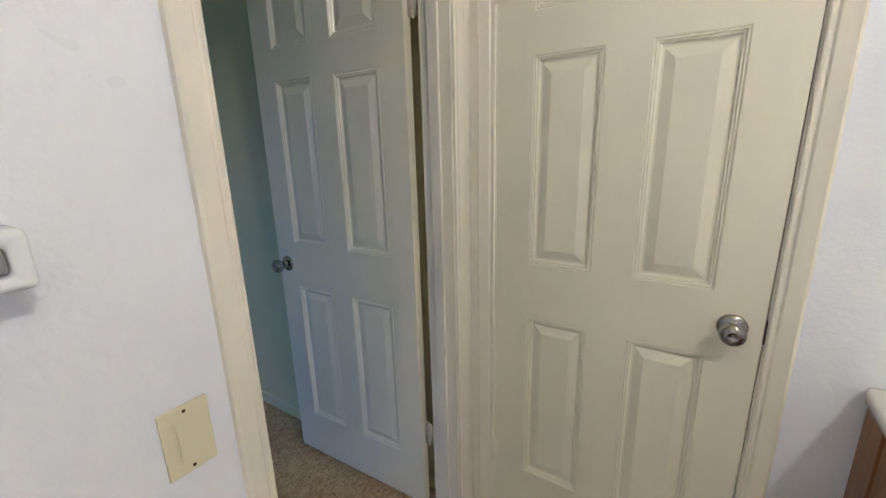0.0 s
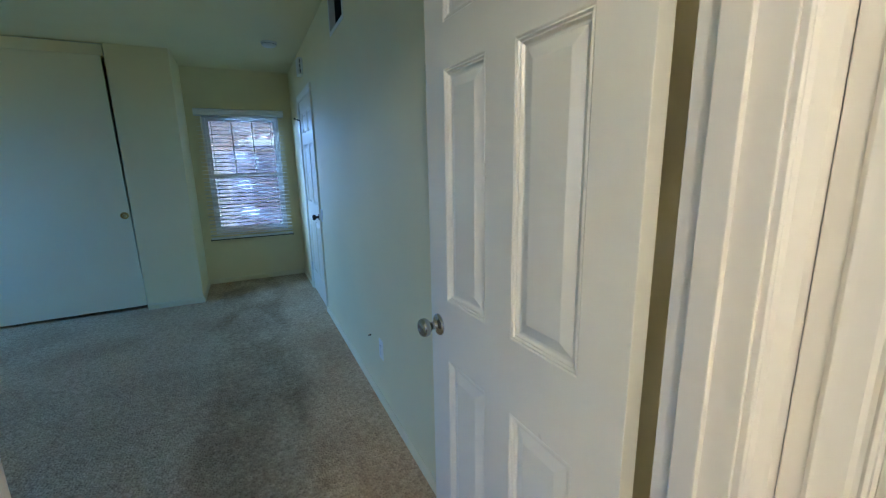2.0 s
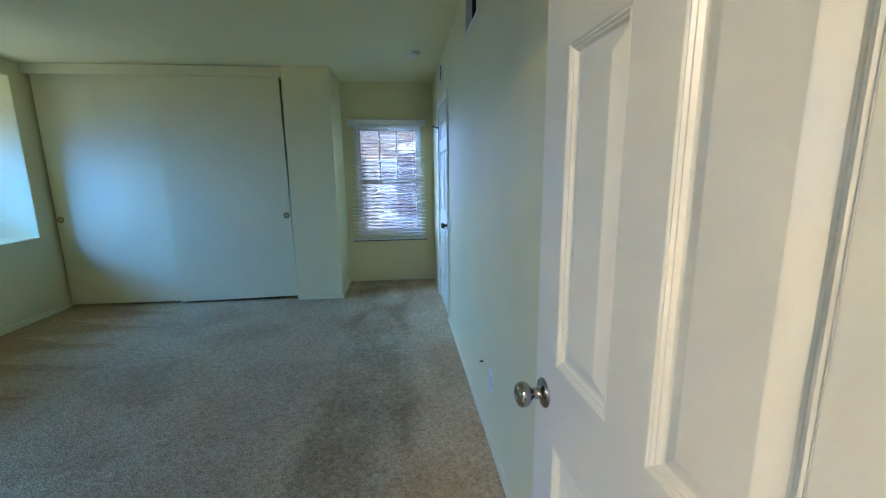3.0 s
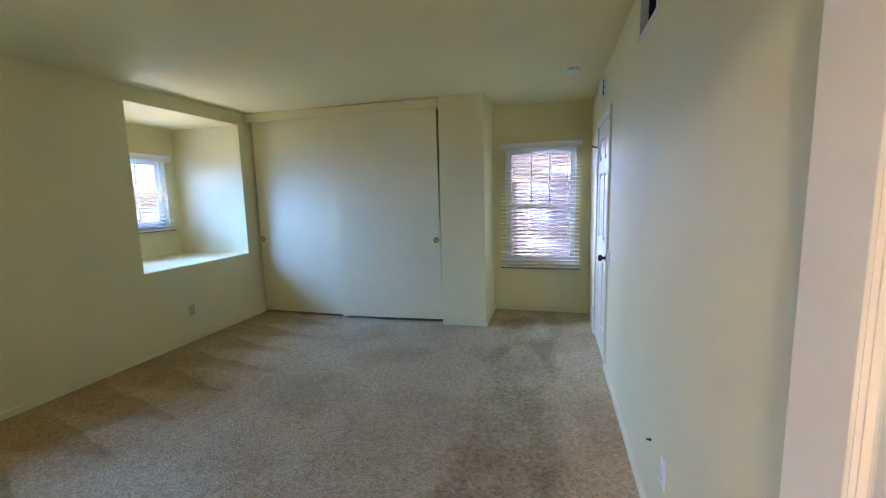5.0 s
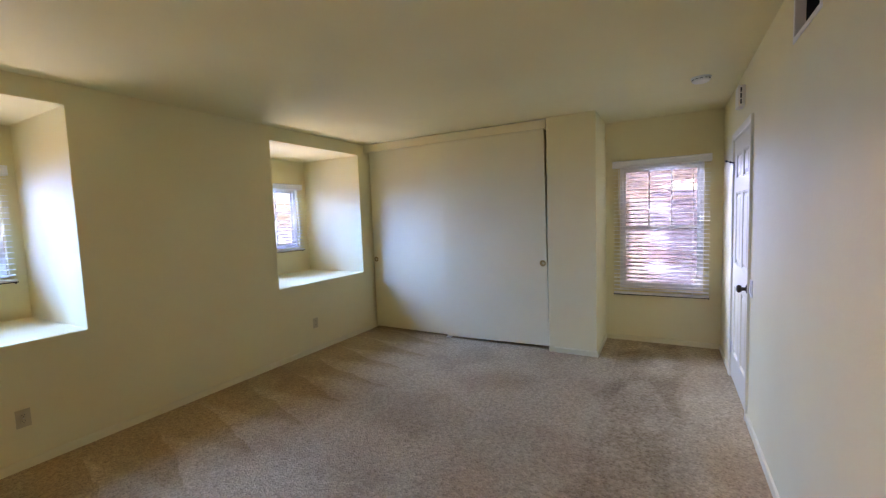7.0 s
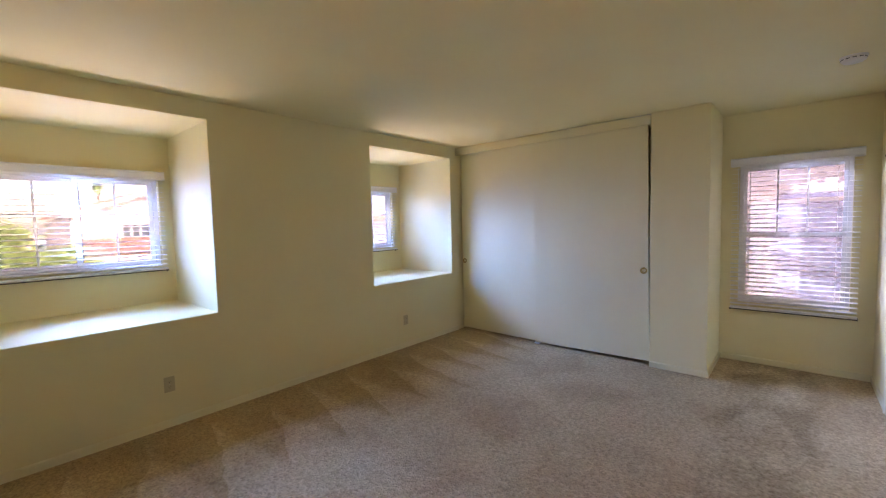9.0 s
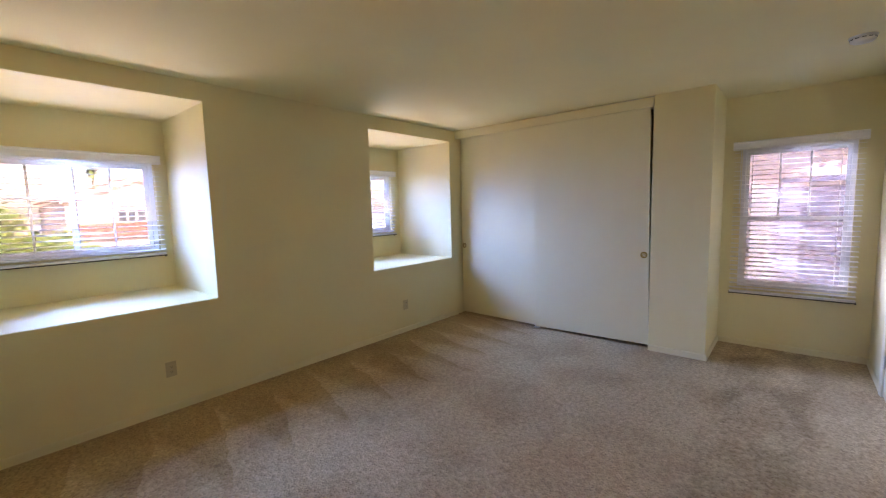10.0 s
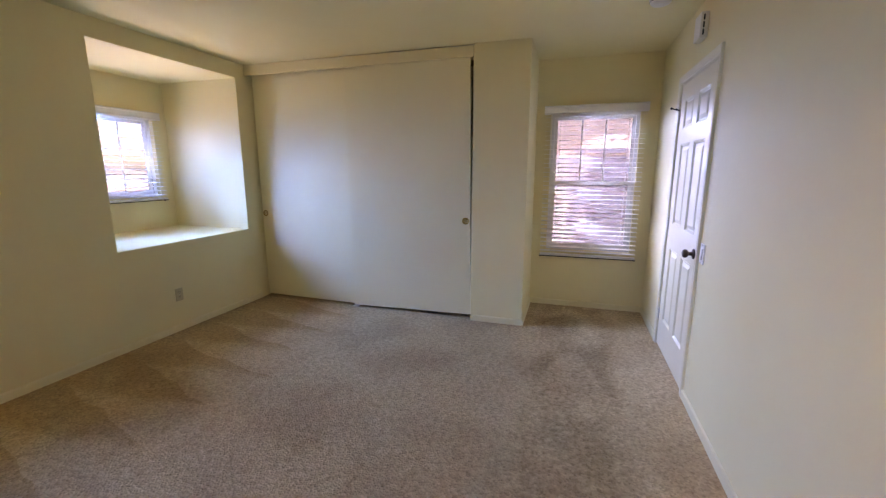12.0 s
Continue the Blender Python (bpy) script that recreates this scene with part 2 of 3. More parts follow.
def extruded(outline, length, m=None):
    """A closed outline (u, v) pushed along the third axis."""
    bm = bmesh.new()
    a = [bm.verts.new((u, v, 0)) for u, v in outline]
    b = [bm.verts.new((u, v, length)) for u, v in outline]
    n = len(outline)
    for s in range(n):
        bm.faces.new((a[s], a[(s + 1) % n], b[(s + 1) % n], b[s]))
    bm.faces.new(list(reversed(a)))
    bm.faces.new(b)
    if m is not None:
        bmesh.ops.transform(bm, matrix=m, verts=bm.verts)
    return bm


# ---- the shell ----
H = 2.475            # bedroom ceiling
XL, YC, YN = -4.034, 5.0, 5.725   # window wall, wardrobe front, nook end
YB0, YB1 = 0.463, 0.568   # wall between bath and bedroom
JL, JR = -0.771, -0.092    # its doorway
DOOR_H = 2.045
NICHES = ((0.58, 1.926), (3.54, 4.882))
SHIFT = (0.0, -0.05)         # dormer windows off their niches' middles
NZ0, NZ1, XN = 0.798, 2.33, -5.03
WZ0, WZ1 = 1.14, 1.96     # dormer windows
CL0, CL1 = -0.326, 0.362   # linen closet door
FD0, FD1 = 4.13, 4.94      # far door
XB, YBB = -2.3, -2.3       # bath's far walls

structure("floor", box(XL - 0.1, 0.16, YB1 - 0.05, YN, -0.12, 0.0), CARPET, "beige cut pile carpet with vacuum marks and worn traffic lane", "floor")
structure("bath_floor", box(XB, 0.16, YBB, YB1 - 0.05, -0.12, -0.004), VINYL, "speckled beige vinyl bathroom floor", "floor")
structure("ceiling", box(XL - 0.1, 0.12, YB0, YN + 0.12, H, H + 0.15), CEIL, "cream painted flat bedroom ceiling", "ceiling")
structure("bath_ceiling", box(XB - 0.12, 0.12, YBB - 0.12, YB0, 2.44, 2.6), CEIL, "painted bathroom ceiling", "ceiling")

# long wall: bedroom part
structure("wall_east", carved([(0, 0.12, 0.508, YN + 0.12, 0.0, H + 0.03)], [(-1, 1, FD0 - 0.021, FD1 + 0.021, -1, DOOR_H + 0.009), (-1, 1, 2.75, 3.10, 2.22, 2.43)]), WALL,
          "cream painted textured long bedroom wall", bevel=0.004)
structure("wall_bath_east", carved([(0, 0.12, YBB - 0.12, 0.508, -0.004, H)], [(-1, 1, CL0 - 0.021, CL1 + 0.021, -1, DOOR_H + 0.014)]), BATH,
          "white textured bathroom wall", bevel=0.004)
# between bath and bedroom: two skins, white and cream
structure("wall_bath_north", carved([(XB - 0.12, 0, YB0, 0.508, -0.004, H)], [(JL - 0.018, JR + 0.018, -1, 1, -1, DOOR_H + 0.014)]), BATH,
          "white textured bathroom wall with the doorway")
structure("wall_south", carved([(XL - 0.12, 0, 0.508, YB1, 0.0, H)], [(JL - 0.018, JR + 0.018, -1, 1, -1, DOOR_H + 0.014)]), WALL,
          "cream bedroom wall with the bathroom doorway")
structure("wall_bath_west", box(XB - 0.12, XB, YBB, YB0, -0.12, 2.44), BATH, "white textured bathroom end wall")
structure("wall_bath_south", box(XB - 0.12, 0.0, YBB - 0.12, YBB, -0.12, 2.44), BATH, "white textured bathroom back wall")

wadds = [(XL - 0.12, XL, YB1, YN + 0.12, -0.12, H + 0.03)]
wsubs = []
for (a, b), off_c in zip(NICHES, SHIFT):
    wadds.append((XN - 0.13, XL, a - 0.12, b + 0.12, NZ0 - 0.12, NZ1 + 0.12))
    wsubs.append((XN, XL + 1, a, b, NZ0, NZ1))
    wsubs.append((XN - 1, XN, (a + b) / 2 + off_c - 0.57, (a + b) / 2 + off_c + 0.57, WZ0, WZ1))
structure("wall_west", carved(wadds, wsubs), WALL, "cream window wall with two deep dormer window seats", bevel=0.006)

# wardrobe surround, pier and nook
structure("wall_wardrobe", carved([(-1.605, -1.117, YC, YN + 0.12, -0.12, H + 0.03), (XL, -1.605, YC + 0.125, YC + 0.22, 2.372, H + 0.03), (XL, -1.605, YN, YN + 0.12, -0.12, H + 0.03)]), WALL,
          "cream pier and header round the wardrobe", bevel=0.006)
WIN = (-0.97, -0.16, 0.60, 1.97)
structure("wall_north", carved([(-1.117, 0, YN, YN + 0.12, -0.12, H + 0.03)], [(WIN[0], WIN[1], 0, 9, WIN[2], WIN[3])]), WALL, "cream nook end wall with a sash window")
structure("wardrobe_floor", box(XL, -1.605, YC + 0.1, YN, 0, 0.004), CARPET, "beige carpet inside the wardrobe", "floor")

# ---- doors and their trim ----
CASING = [(0.004, 0), (0.004, 0.008), (0.008, 0.010), (0.012, 0.007), (0.017, 0.007), (0.022, 0.011), (0.044, 0.015), (0.052, 0.017), (0.058, 0.014), (0.058, 0)]


def casing_mesh(a, b, top, profile=CASING, bottom=0.0):
    """Mitred door casing round an opening a..b, in the plane x = along, z = up, y = proud."""
    bm = bmesh.new()
    rows = []
    for u, v in profile:
        rows.append([bm.verts.new(p) for p in ((a - u, v, bottom), (a - u, v, top + u), (b + u, v, top + u), (b + u, v, bottom))])
    n = len(rows)
    for i in range(n):
        for k in range(3):
            bm.faces.new((rows[i][k], rows[i][k + 1], rows[(i + 1) % n][k + 1], rows[(i + 1) % n][k]))
    bm.faces.new([r[0] for r in rows])
    bm.faces.new([r[3] for r in rows])
    return bm


def jamb_mesh(a, b, top, d0, d1, t=0.018, stop=None):
    bm = carved([(a - t, a, d0, d1, 0, top + t), (b, b + t, d0, d1, 0, top + t), (a - t, b + t, d0, d1, top, top + t)])
    if stop:
        s0, s1 = stop
        other = carved([(a, a + 0.011, s0, s1, 0, top), (b - 0.011, b, s0, s1, 0, top), (a, b, s0, s1, top - 0.011, top)])
        me = bpy.data.meshes.new("tmp")
        other.to_mesh(me)
        other.free()
        bm.from_mesh(me)
        bpy.data.meshes.remove(me)
    return bm


def doorway(name, m, a, b, top, d0, d1, label, stop=None, paint=TRIM):
    """m: x along the wall, y out of its near face, z up."""
    t = tagged(thing(name, m), label, "door frame", kind="structure")
    part("jamb", jamb_mesh(a, b, top, d0, d1, stop=stop), paint, t, bevel=0.0015)
    part("casing", casing_mesh(a, b, top), paint, t, "moulded casing", bevel=0.0008)
    return t


PANEL_STEPS = [(0.0, 0.0), (0.003, -0.0022), (0.006, -0.0008), (0.009, -0.005), (0.012, -0.0045), (0.016, -0.010), (0.019, -0.011), (0.0225, -0.011), (0.046, -0.0025), (0.048, -0.002)]


def panel_mesh(w, h):
    """A raised panel with moulded edge, seen from both faces: x across, z up, y out of the face; the slab is 0.035 thick."""
    bm = bmesh.new()
    loops = []
    for face in (0, 1):
        mine = []
        for inset, depth in PANEL_STEPS:
            y = depth if face == 0 else -0.035 - depth
            mine.append([bm.verts.new(p) for p in ((inset, y, inset), (w - inset, y, inset), (w - inset, y, h - inset), (inset, y, h - inset))])
        for p, q in zip(mine, mine[1:]):
            for s in range(4):
                bm.faces.new((p[s], p[(s + 1) % 4], q[(s + 1) % 4], q[s]))
        bm.faces.new(mine[-1])
        loops.append(mine[0])
    for s in range(4):
        bm.faces.new((loops[0][s], loops[0][(s + 1) % 4], loops[1][(s + 1) % 4], loops[1][s]))
    return bm


def knob_mesh(kind="round"):
    """A knob on its rose, standing out along +z."""
    bm = bmesh.new()
    lathe(bm, [(0.0325, 0), (0.0325, 0.002), (0.031, 0.005), (0.026, 0.008), (0.016, 0.010), (0.013, 0.012), (0.0115, 0.022), (0.0125, 0.030),
               (0.020, 0.034), (0.0255, 0.040), (0.0275, 0.047), (0.0265, 0.055), (0.022, 0.061), (0.012, 0.0645), (0.009, 0.0645), (0.0085, 0.0625), (0.002, 0.0625)], steps=32)
    return bm


def hinge_mesh():
    """A butt hinge: barrel along z with ball tips and the two leaves' edges."""
    bm = bmesh.new()
    for k in range(5):
        lathe(bm, [(0.0058, -0.044 + k * 0.0178), (0.0064, -0.0435 + k * 0.0178), (0.0064, -0.0275 + k * 0.0178), (0.0058, -0.027 + k * 0.0178)], steps=12)
    add_box(bm, -0.016, 0.016, -0.0012, 0.0012, -0.0445, 0.0445)
    lathe(bm, [(0.002, -0.050), (0.005, -0.049), (0.0058, -0.046), (0.004, -0.044)], steps=12)
    lathe(bm, [(0.004, 0.044), (0.0058, 0.046), (0.005, 0.049), (0.002, 0.050)], steps=12)
    return bm


def panel_door(name, m, w, h, stiles, rails, label, paint=DOOR, knob=None, hinges=(), knob_mat=CHROME, hinge_mat=STEEL, knob_back=True, free=None):
    """m: x from the hinge edge to the free edge, y out of the seen face, z up. stiles: across edges of two columns; rails: up edges of three rows."""
    d = tagged(thing(name, m), label, "door", kind="structure")
    holes = [(x0, x1, -1, 1, z0, z1) for x0, x1 in stiles for z0, z1 in rails]
    slab = part("slab", carved([(0, w, -0.035, 0, 0.0, h)], holes), paint, d, bevel=0.0015)
    shared = {}
    for x0, x1 in stiles:
        for z0, z1 in rails:
            key = (round(x1 - x0, 4), round(z1 - z0, 4))
            if key not in shared:
                ob = part("panel", panel_mesh(*key), paint, slab)
                shared[key] = ob.data
            else:
                ob = new("panel", shared[key])
                ob.parent = slab
            ob.location = (x0, 0, z0)
    if knob:
        kx, kz = knob
        k = part("knob", knob_mesh(), knob_mat, d, "polished round knob on a rose", smooth=True)
        k.matrix_local = Matrix.Translation((kx, 0, kz)) @ pose(0, 0, 0, -90, 0, 0)
        if knob_back:
            k = part("knob", knob_mesh(), knob_mat, d, smooth=True)
            k.matrix_local = Matrix.Translation((kx, -0.035, kz)) @ pose(0, 0, 0, 90, 0, 0)
        fx = w if free is None else free
        if free is not None:
            part("strike_lip", box(-0.0035, -0.0003, -0.012, 0.0015, kz - 0.030, kz + 0.030), BRONZE, d, "dark strike lip in the gap")
        part("latch_plate", box(fx - 0.001, fx + 0.001, -0.030, -0.005, kz - 0.028, kz + 0.028), knob_mat, d, bevel=0.0004)
    for hx, hy, hz in hinges:
        g = part("hinge", hinge_mesh(), hinge_mat, d, smooth=True)
        g.location = (hx, hy, hz)
    return d


# doorway from the bath; its door stands open against the long wall
doorway("doorway_trim_1", pose(0, YB0, 0, 0, 0, 180), -JR, -JL, 2.04, -(YB1 - YB0), 0, "cream moulded casing and jamb of the bathroom doorway",
        stop=(-0.072, -0.037))
structure("trim_filler_b", box(-0.011, 0, 0.4215, 0.4485, 0, 2.1), TRIM, "narrow cream filler strip in the casing corner", "trim", bevel=0.0015)
structure("trim_filler_a", box(-0.034, -0.006, YB0 - 0.013, YB0, 0, 2.1), TRIM, "flat cream filler strip between two door casings", "trim", bevel=0.0015)
ang = math.degrees(math.atan2(0.68, -0.022))
BED = Matrix.Translation((-0.108, 0.609, 0.02)) @ pose(0, 0, 0, 0, 0, ang)
panel_door("door_1", BED, 0.690, 2.015, [(0.103, 0.294), (0.398, 0.584)], [(0.200, 0.804), (0.986, 1.590), (1.699, 1.90)],
           "cream six-panel bathroom door standing open against the long wall", knob=(0.640, 0.896),
           hinges=[(-0.016, -0.024, 0.31), (-0.016, -0.024, 1.76)])

# linen closet in the bath
EAST = pose(0, 0, 0, 0, 0, 90)
doorway("doorway_trim_2", EAST, CL0 - 0.0018, CL1 + 0.002, 2.036, -0.12, 0, "cream moulded casing and jamb of the linen closet", stop=(-0.085, -0.040))
LIN = Matrix.Translation((0.0, CL0, 0.012)) @ EAST
panel_door("door_2", LIN, 0.690, 2.022, [(0.110, 0.292), (0.400, 0.582)], [(0.253, 0.830), (1.006, 1.590), (1.697, 1.90)],
           "cream six-panel linen closet door, shut, with a privacy knob", knob=(0.062, 0.920), free=0.0, knob_mat=SATIN,
           hinge_mat=TRIM, hinges=[(0.694, 0.004, 0.295), (0.694, 0.004, 1.775)], knob_back=False)
structure("closet_back", box(0.12, 0.16, -0.6, 0.6, -0.12, H), BATH, "plain wall behind the closet door")

# far door in the long wall
doorway("doorway_trim_3", EAST, FD0 - 0.003, FD1 + 0.003, 2.035, -0.12, 0, "cream moulded casing and jamb of the far bedroom door", stop=(-0.085, -0.040), paint=ROOM_DOOR)
FAR = Matrix.Translation((0.002, FD0, 0.012)) @ EAST
fd = panel_door("door_3", FAR, 0.810, 2.018, [(0.115, 0.352), (0.458, 0.695)], [(0.230, 0.815), (1.000, 1.590), (1.700, 1.90)],
                "cream six-panel bedroom door, shut, with a dark bronze knob", paint=ROOM_DOOR, knob=(0.065, 0.893), knob_mat=BRONZE, free=0.0,
                hinges=[(0.814, 0.004, 0.25), (0.814, 0.004, 1.0), (0.814, 0.004, 1.79)], knob_back=False)
stopper = bmesh.new()
lathe(stopper, [(0.008, 0), (0.008, 0.004), (0.004, 0.006), (0.004, 0.055), (0.009, 0.056), (0.009, 0.066), (0.006, 0.069)], m=pose(0.814, 0.006, 1.842, -70, 0, -30), steps=12)
lathe(stopper, [(0.004, 0), (0.004, 0.03), (0.008, 0.031), (0.008, 0.038)], m=pose(0.814, 0.006, 1.842, -80, 0, 40), steps=12)
part("hinge_stop", stopper, BRONZE, fd, "dark hinge-pin door stop", smooth=True)
structure("hall_backing", box(0.12, 0.16, 3.9, 5.2, -0.12, H), WALL, "plain wall behind the far door")

# ---- baseboards ----
BASE = [(0, 0), (0.012, 0), (0.012, 0.045), (0.010, 0.052), (0.006, 0.056), (0, 0.057)]


def baseboard(name, p, q):
    """Along the wall from p to q, with the room on the right hand."""
    (x0, y0), (x1, y1) = p, q
    length, turn = math.hypot(x1 - x0, y1 - y0), math.atan2(y1 - y0, x1 - x0)
    m = Matrix.Translation((x0, y0, 0)) @ Matrix.Rotation(turn, 4, "Z") @ Matrix(((0, 0, 1, 0), (-1, 0, 0, 0), (0, 1, 0, 0), (0, 0, 0, 1)))
    structure(name, extruded(BASE, length, m), BASEP, "low cream painted wooden baseboard", "baseboard")


baseboard("baseboard_east_a", (0, FD0 - 0.062), (0, YB1))
baseboard("baseboard_east_b", (0, YN), (0, FD1 + 0.062))
baseboard("baseboard_north", (-1.117, YN), (-0.012, YN))
baseboard("baseboard_pier_side", (-1.117, YC - 0.012), (-1.117, YN - 0.012))
baseboard("baseboard_pier", (-1.603, YC), (-1.117, YC))
baseboard("baseboard_west", (XL, YB1), (XL, YC))
baseboard("baseboard_south", (JL - 0.062, YB1), (XL + 0.012, YB1))

# ---- wardrobe sliding doors ----


def cup_mesh():
    bm = bmesh.new()
    lathe(bm, [(0.033, 0), (0.0335, 0.002), (0.032, 0.0035), (0.029, 0.0035), (0.027, 0.0005), (0.004, -0.001)], steps=28)
    return bm


def slider(m, w, h, cup_x, cup_z, label):
    s = tagged(thing("sliding_door", m), label, "closet door", group="wardrobe sliding doors")
    part("panel", box(0, w, 0, 0.026, 0, h, bevel=0.002), SLIDER, s)
    c = part("finger_pull", cup_mesh(), BRASS, s, "round aged brass finger pull", smooth=True)
    c.matrix_local = Matrix.Translation((cup_x, 0, cup_z)) @ pose(0, 0, 0, 90, 0, 0)
    for x in (0.15, w - 0.15):
        part("roller", lathe(bmesh.new(), [(0.012, -0.004), (0.018, -0.003), (0.018, 0.003), (0.012, 0.004)], m=pose(x, 0.035, h + 0.005, 90, 0, 0), steps=16), STEEL, s)
    return s


slider(pose(-4.012, YC + 0.0875, 0.026, 0, 0, -1.6), 1.160, 2.385, 0.042, 0.924, "plain cream sliding wardrobe door with a brass pull, behind the other")
slider(pose(-2.862, YC + 0.024, 0.024, 0, -0.66, 0.9), 1.246, 2.385, 1.200, 0.912, "plain cream sliding wardrobe door, hanging slightly out of plumb")
fas = box(XL, -1.607, YC, YC + 0.020, 2.372, H - 0.002)
for v in fas.verts:
    if v.co.z > 2.4 and v.co.x > -2:
        v.co.z -= 0.012
tagged(finish("wardrobe_fascia", fas, BASEP, bevel=0.0015), "cream fascia board hiding the wardrobe track", "trim", kind="structure")
tr = thing("door_track", pose(0, 0, 0))
tagged(tr, "metal overhead track and floor guide of the wardrobe doors", "track")
part("top_track", carved([(XL + 0.002, -1.607, YC + 0.022, YC + 0.123, H - 0.012, H - 0.002), (XL + 0.002, -1.607, YC + 0.060, YC + 0.063, H - 0.05, H - 0.002)]), STEEL, tr)
part("floor_guide", carved([(-2.89, -2.83, YC + 0.026, YC + 0.096, 0.0, 0.006), (-2.89, -2.83, YC + 0.059, YC + 0.063, 0.0, 0.03)]), PLASTIC_W, tr)

# ---- windows and blinds ----


def rect_frame(w, h, t, d0, d1):
    """A frame round 0..w, 0..h with bars t wide, from depth d0 to d1."""
    return carved([(0, w, d0, d1, 0, h)], [(t, w - t, d0 - 1, d1 + 1, t, h - t)])


def slider_window(name, m, w, h, label):
    """A two-light horizontal slider; x across, y inward, z up, from the hole's lower left corner, set in the outer half of the wall."""
    t = tagged(thing(name, m), label, "window", kind="structure")
    part("window_frame", rect_frame(w, h, 0.035, -0.115, -0.05), WHITE, t, bevel=0.002)
    half = w / 2
    for k, (x0, y) in enumerate(((0.030, -0.078), (half - 0.025, -0.100))):
        ww = half - 0.005
        s = part("sash", rect_frame(ww, h - 0.06, 0.038, -0.010, 0.010), WHITE, t, bevel=0.0015)
        s.location = (x0, y, 0.03)
        g = part("pane", box(0.036, ww - 0.036, -0.002, 0.002, 0.036, h - 0.096), GLASS, s)
        g.visible_shadow = False
        part("muntin", box(ww / 2 - 0.008, ww / 2 + 0.008, -0.005, 0.005, 0.038, h - 0.098), WHITE, s)
        part("muntin", box(0.038, ww - 0.038, -0.0045, 0.0045, (h - 0.06) * 0.60 - 0.008, (h - 0.06) * 0.60 + 0.008), WHITE, s)
    part("window_sill", box(0, w, -0.05, 0.0, 0.0, 0.004), WHITE, t)
    return t


def hung_window(name, m, w, h, label):
    t = tagged(thing(name, m), label, "window", kind="structure")
    part("window_frame", rect_frame(w, h, 0.030, -0.115, -0.045), WHITE, t, bevel=0.002)
    for z0, z1, y in ((h * 0.485, h - 0.026, -0.095), (0.026, h * 0.515, -0.070)):
        s = part("sash", rect_frame(w - 0.05, z1 - z0, 0.034, -0.011, 0.011), WHITE, t, bevel=0.0015)
        s.location = (0.025, y, z0)
        g = part("pane", box(0.032, w - 0.082, -0.002, 0.002, 0.032, z1 - z0 - 0.032), NOOK_GLASS, s)
        g.visible_shadow = False
        if z0 > 0.1:
            for f in (0.355, 0.645):
                part("muntin", box((w - 0.05) * f - 0.007, (w - 0.05) * f + 0.007, -0.005, 0.005, 0.034, z1 - z0 - 0.034), WHITE, s)
    part("sash_lock", box(w / 2 - 0.03, w / 2 + 0.03, -0.058, -0.040, h * 0.515, h * 0.515 + 0.012, bevel=0.003), WHITE, t)
    return t


def blind(m, w, h, label, pitch=0.0445, tilt=-6.0, slack=0.0, wand_x=0.06):
    """A wooden slat blind: x across, y out of the wall, z up from the bottom rail."""
    b = tagged(thing("window_blind", m), label, "blind", group="slatted window blinds")
    val = [(0, 0), (0.0, 0.078), (0.062, 0.078), (0.068, 0.072), (0.068, 0.062), (0.064, 0.056), (0.064, 0.018), (0.068, 0.010), (0.066, 0.0), (0.052, 0.0), (0.052, 0.070), (0.004, 0.070), (0.004, 0)]
    vm = Matrix(((0, 0, 1, -0.012), (1, 0, 0, 0.0), (0, 1, 0, h - 0.078), (0, 0, 0, 1)))
    part("valance", extruded(val, w + 0.024, vm), SLAT, b, "moulded white valance", bevel=0.0008)
    part("headrail", box(0.002, w - 0.002, 0.006, 0.050, h - 0.052, h - 0.010, bevel=0.002), WHITE, b)
    part("bottom_rail", box(0, w, 0.004, 0.054, 0.0, 0.020, bevel=0.005), SLAT, b)
    sm = box(0, w, -0.025, 0.025, -0.0014, 0.0014, bevel=0.001)
    first = part("slat", sm, SLAT, b)
    n = int((h - 0.10) / pitch)
    for k in range(n):
        ob = first if k == 0 else new("slat", first.data)
        ob.parent = b
        ob.matrix_local = pose(0, 0.029, 0.020 + 0.03 + k * pitch, tilt + random.uniform(-0.35, 0.35), random.uniform(-0.02, 0.02), 0)
    for f in (0.10, 0.5, 0.90) if w > 1.1 else (0.16, 0.84):
        for y in (0.003, 0.055):
            part("ladder_cord", box(w * f - 0.0012, w * f + 0.0012, y - 0.0008, y + 0.0008, 0.015, h - 0.05), SLAT, b)
    part("tilt_wand", lathe(bmesh.new(), [(0.004, 0), (0.0045, 0.01), (0.0035, 0.02), (0.0035, 0.50), (0.0025, 0.51)], m=pose(wand_x, 0.066, h - 0.60), steps=10), WHITE, b, smooth=True)
    # thin dark strip from hook to hook, just below the bottom rail
    part("dark_rail_strip", box(-0.004, w + 0.004, 0.040, 0.056, -0.010, -0.002), BRONZE, b, "thin dark strip under the bottom rail")
    for x in (0.0, w):
        part("end_hook", box(x - 0.006, x + 0.006, 0.0, 0.012, -0.022, 0.003, bevel=0.001), BRONZE, b, "small dark hold-down bracket")
    return b


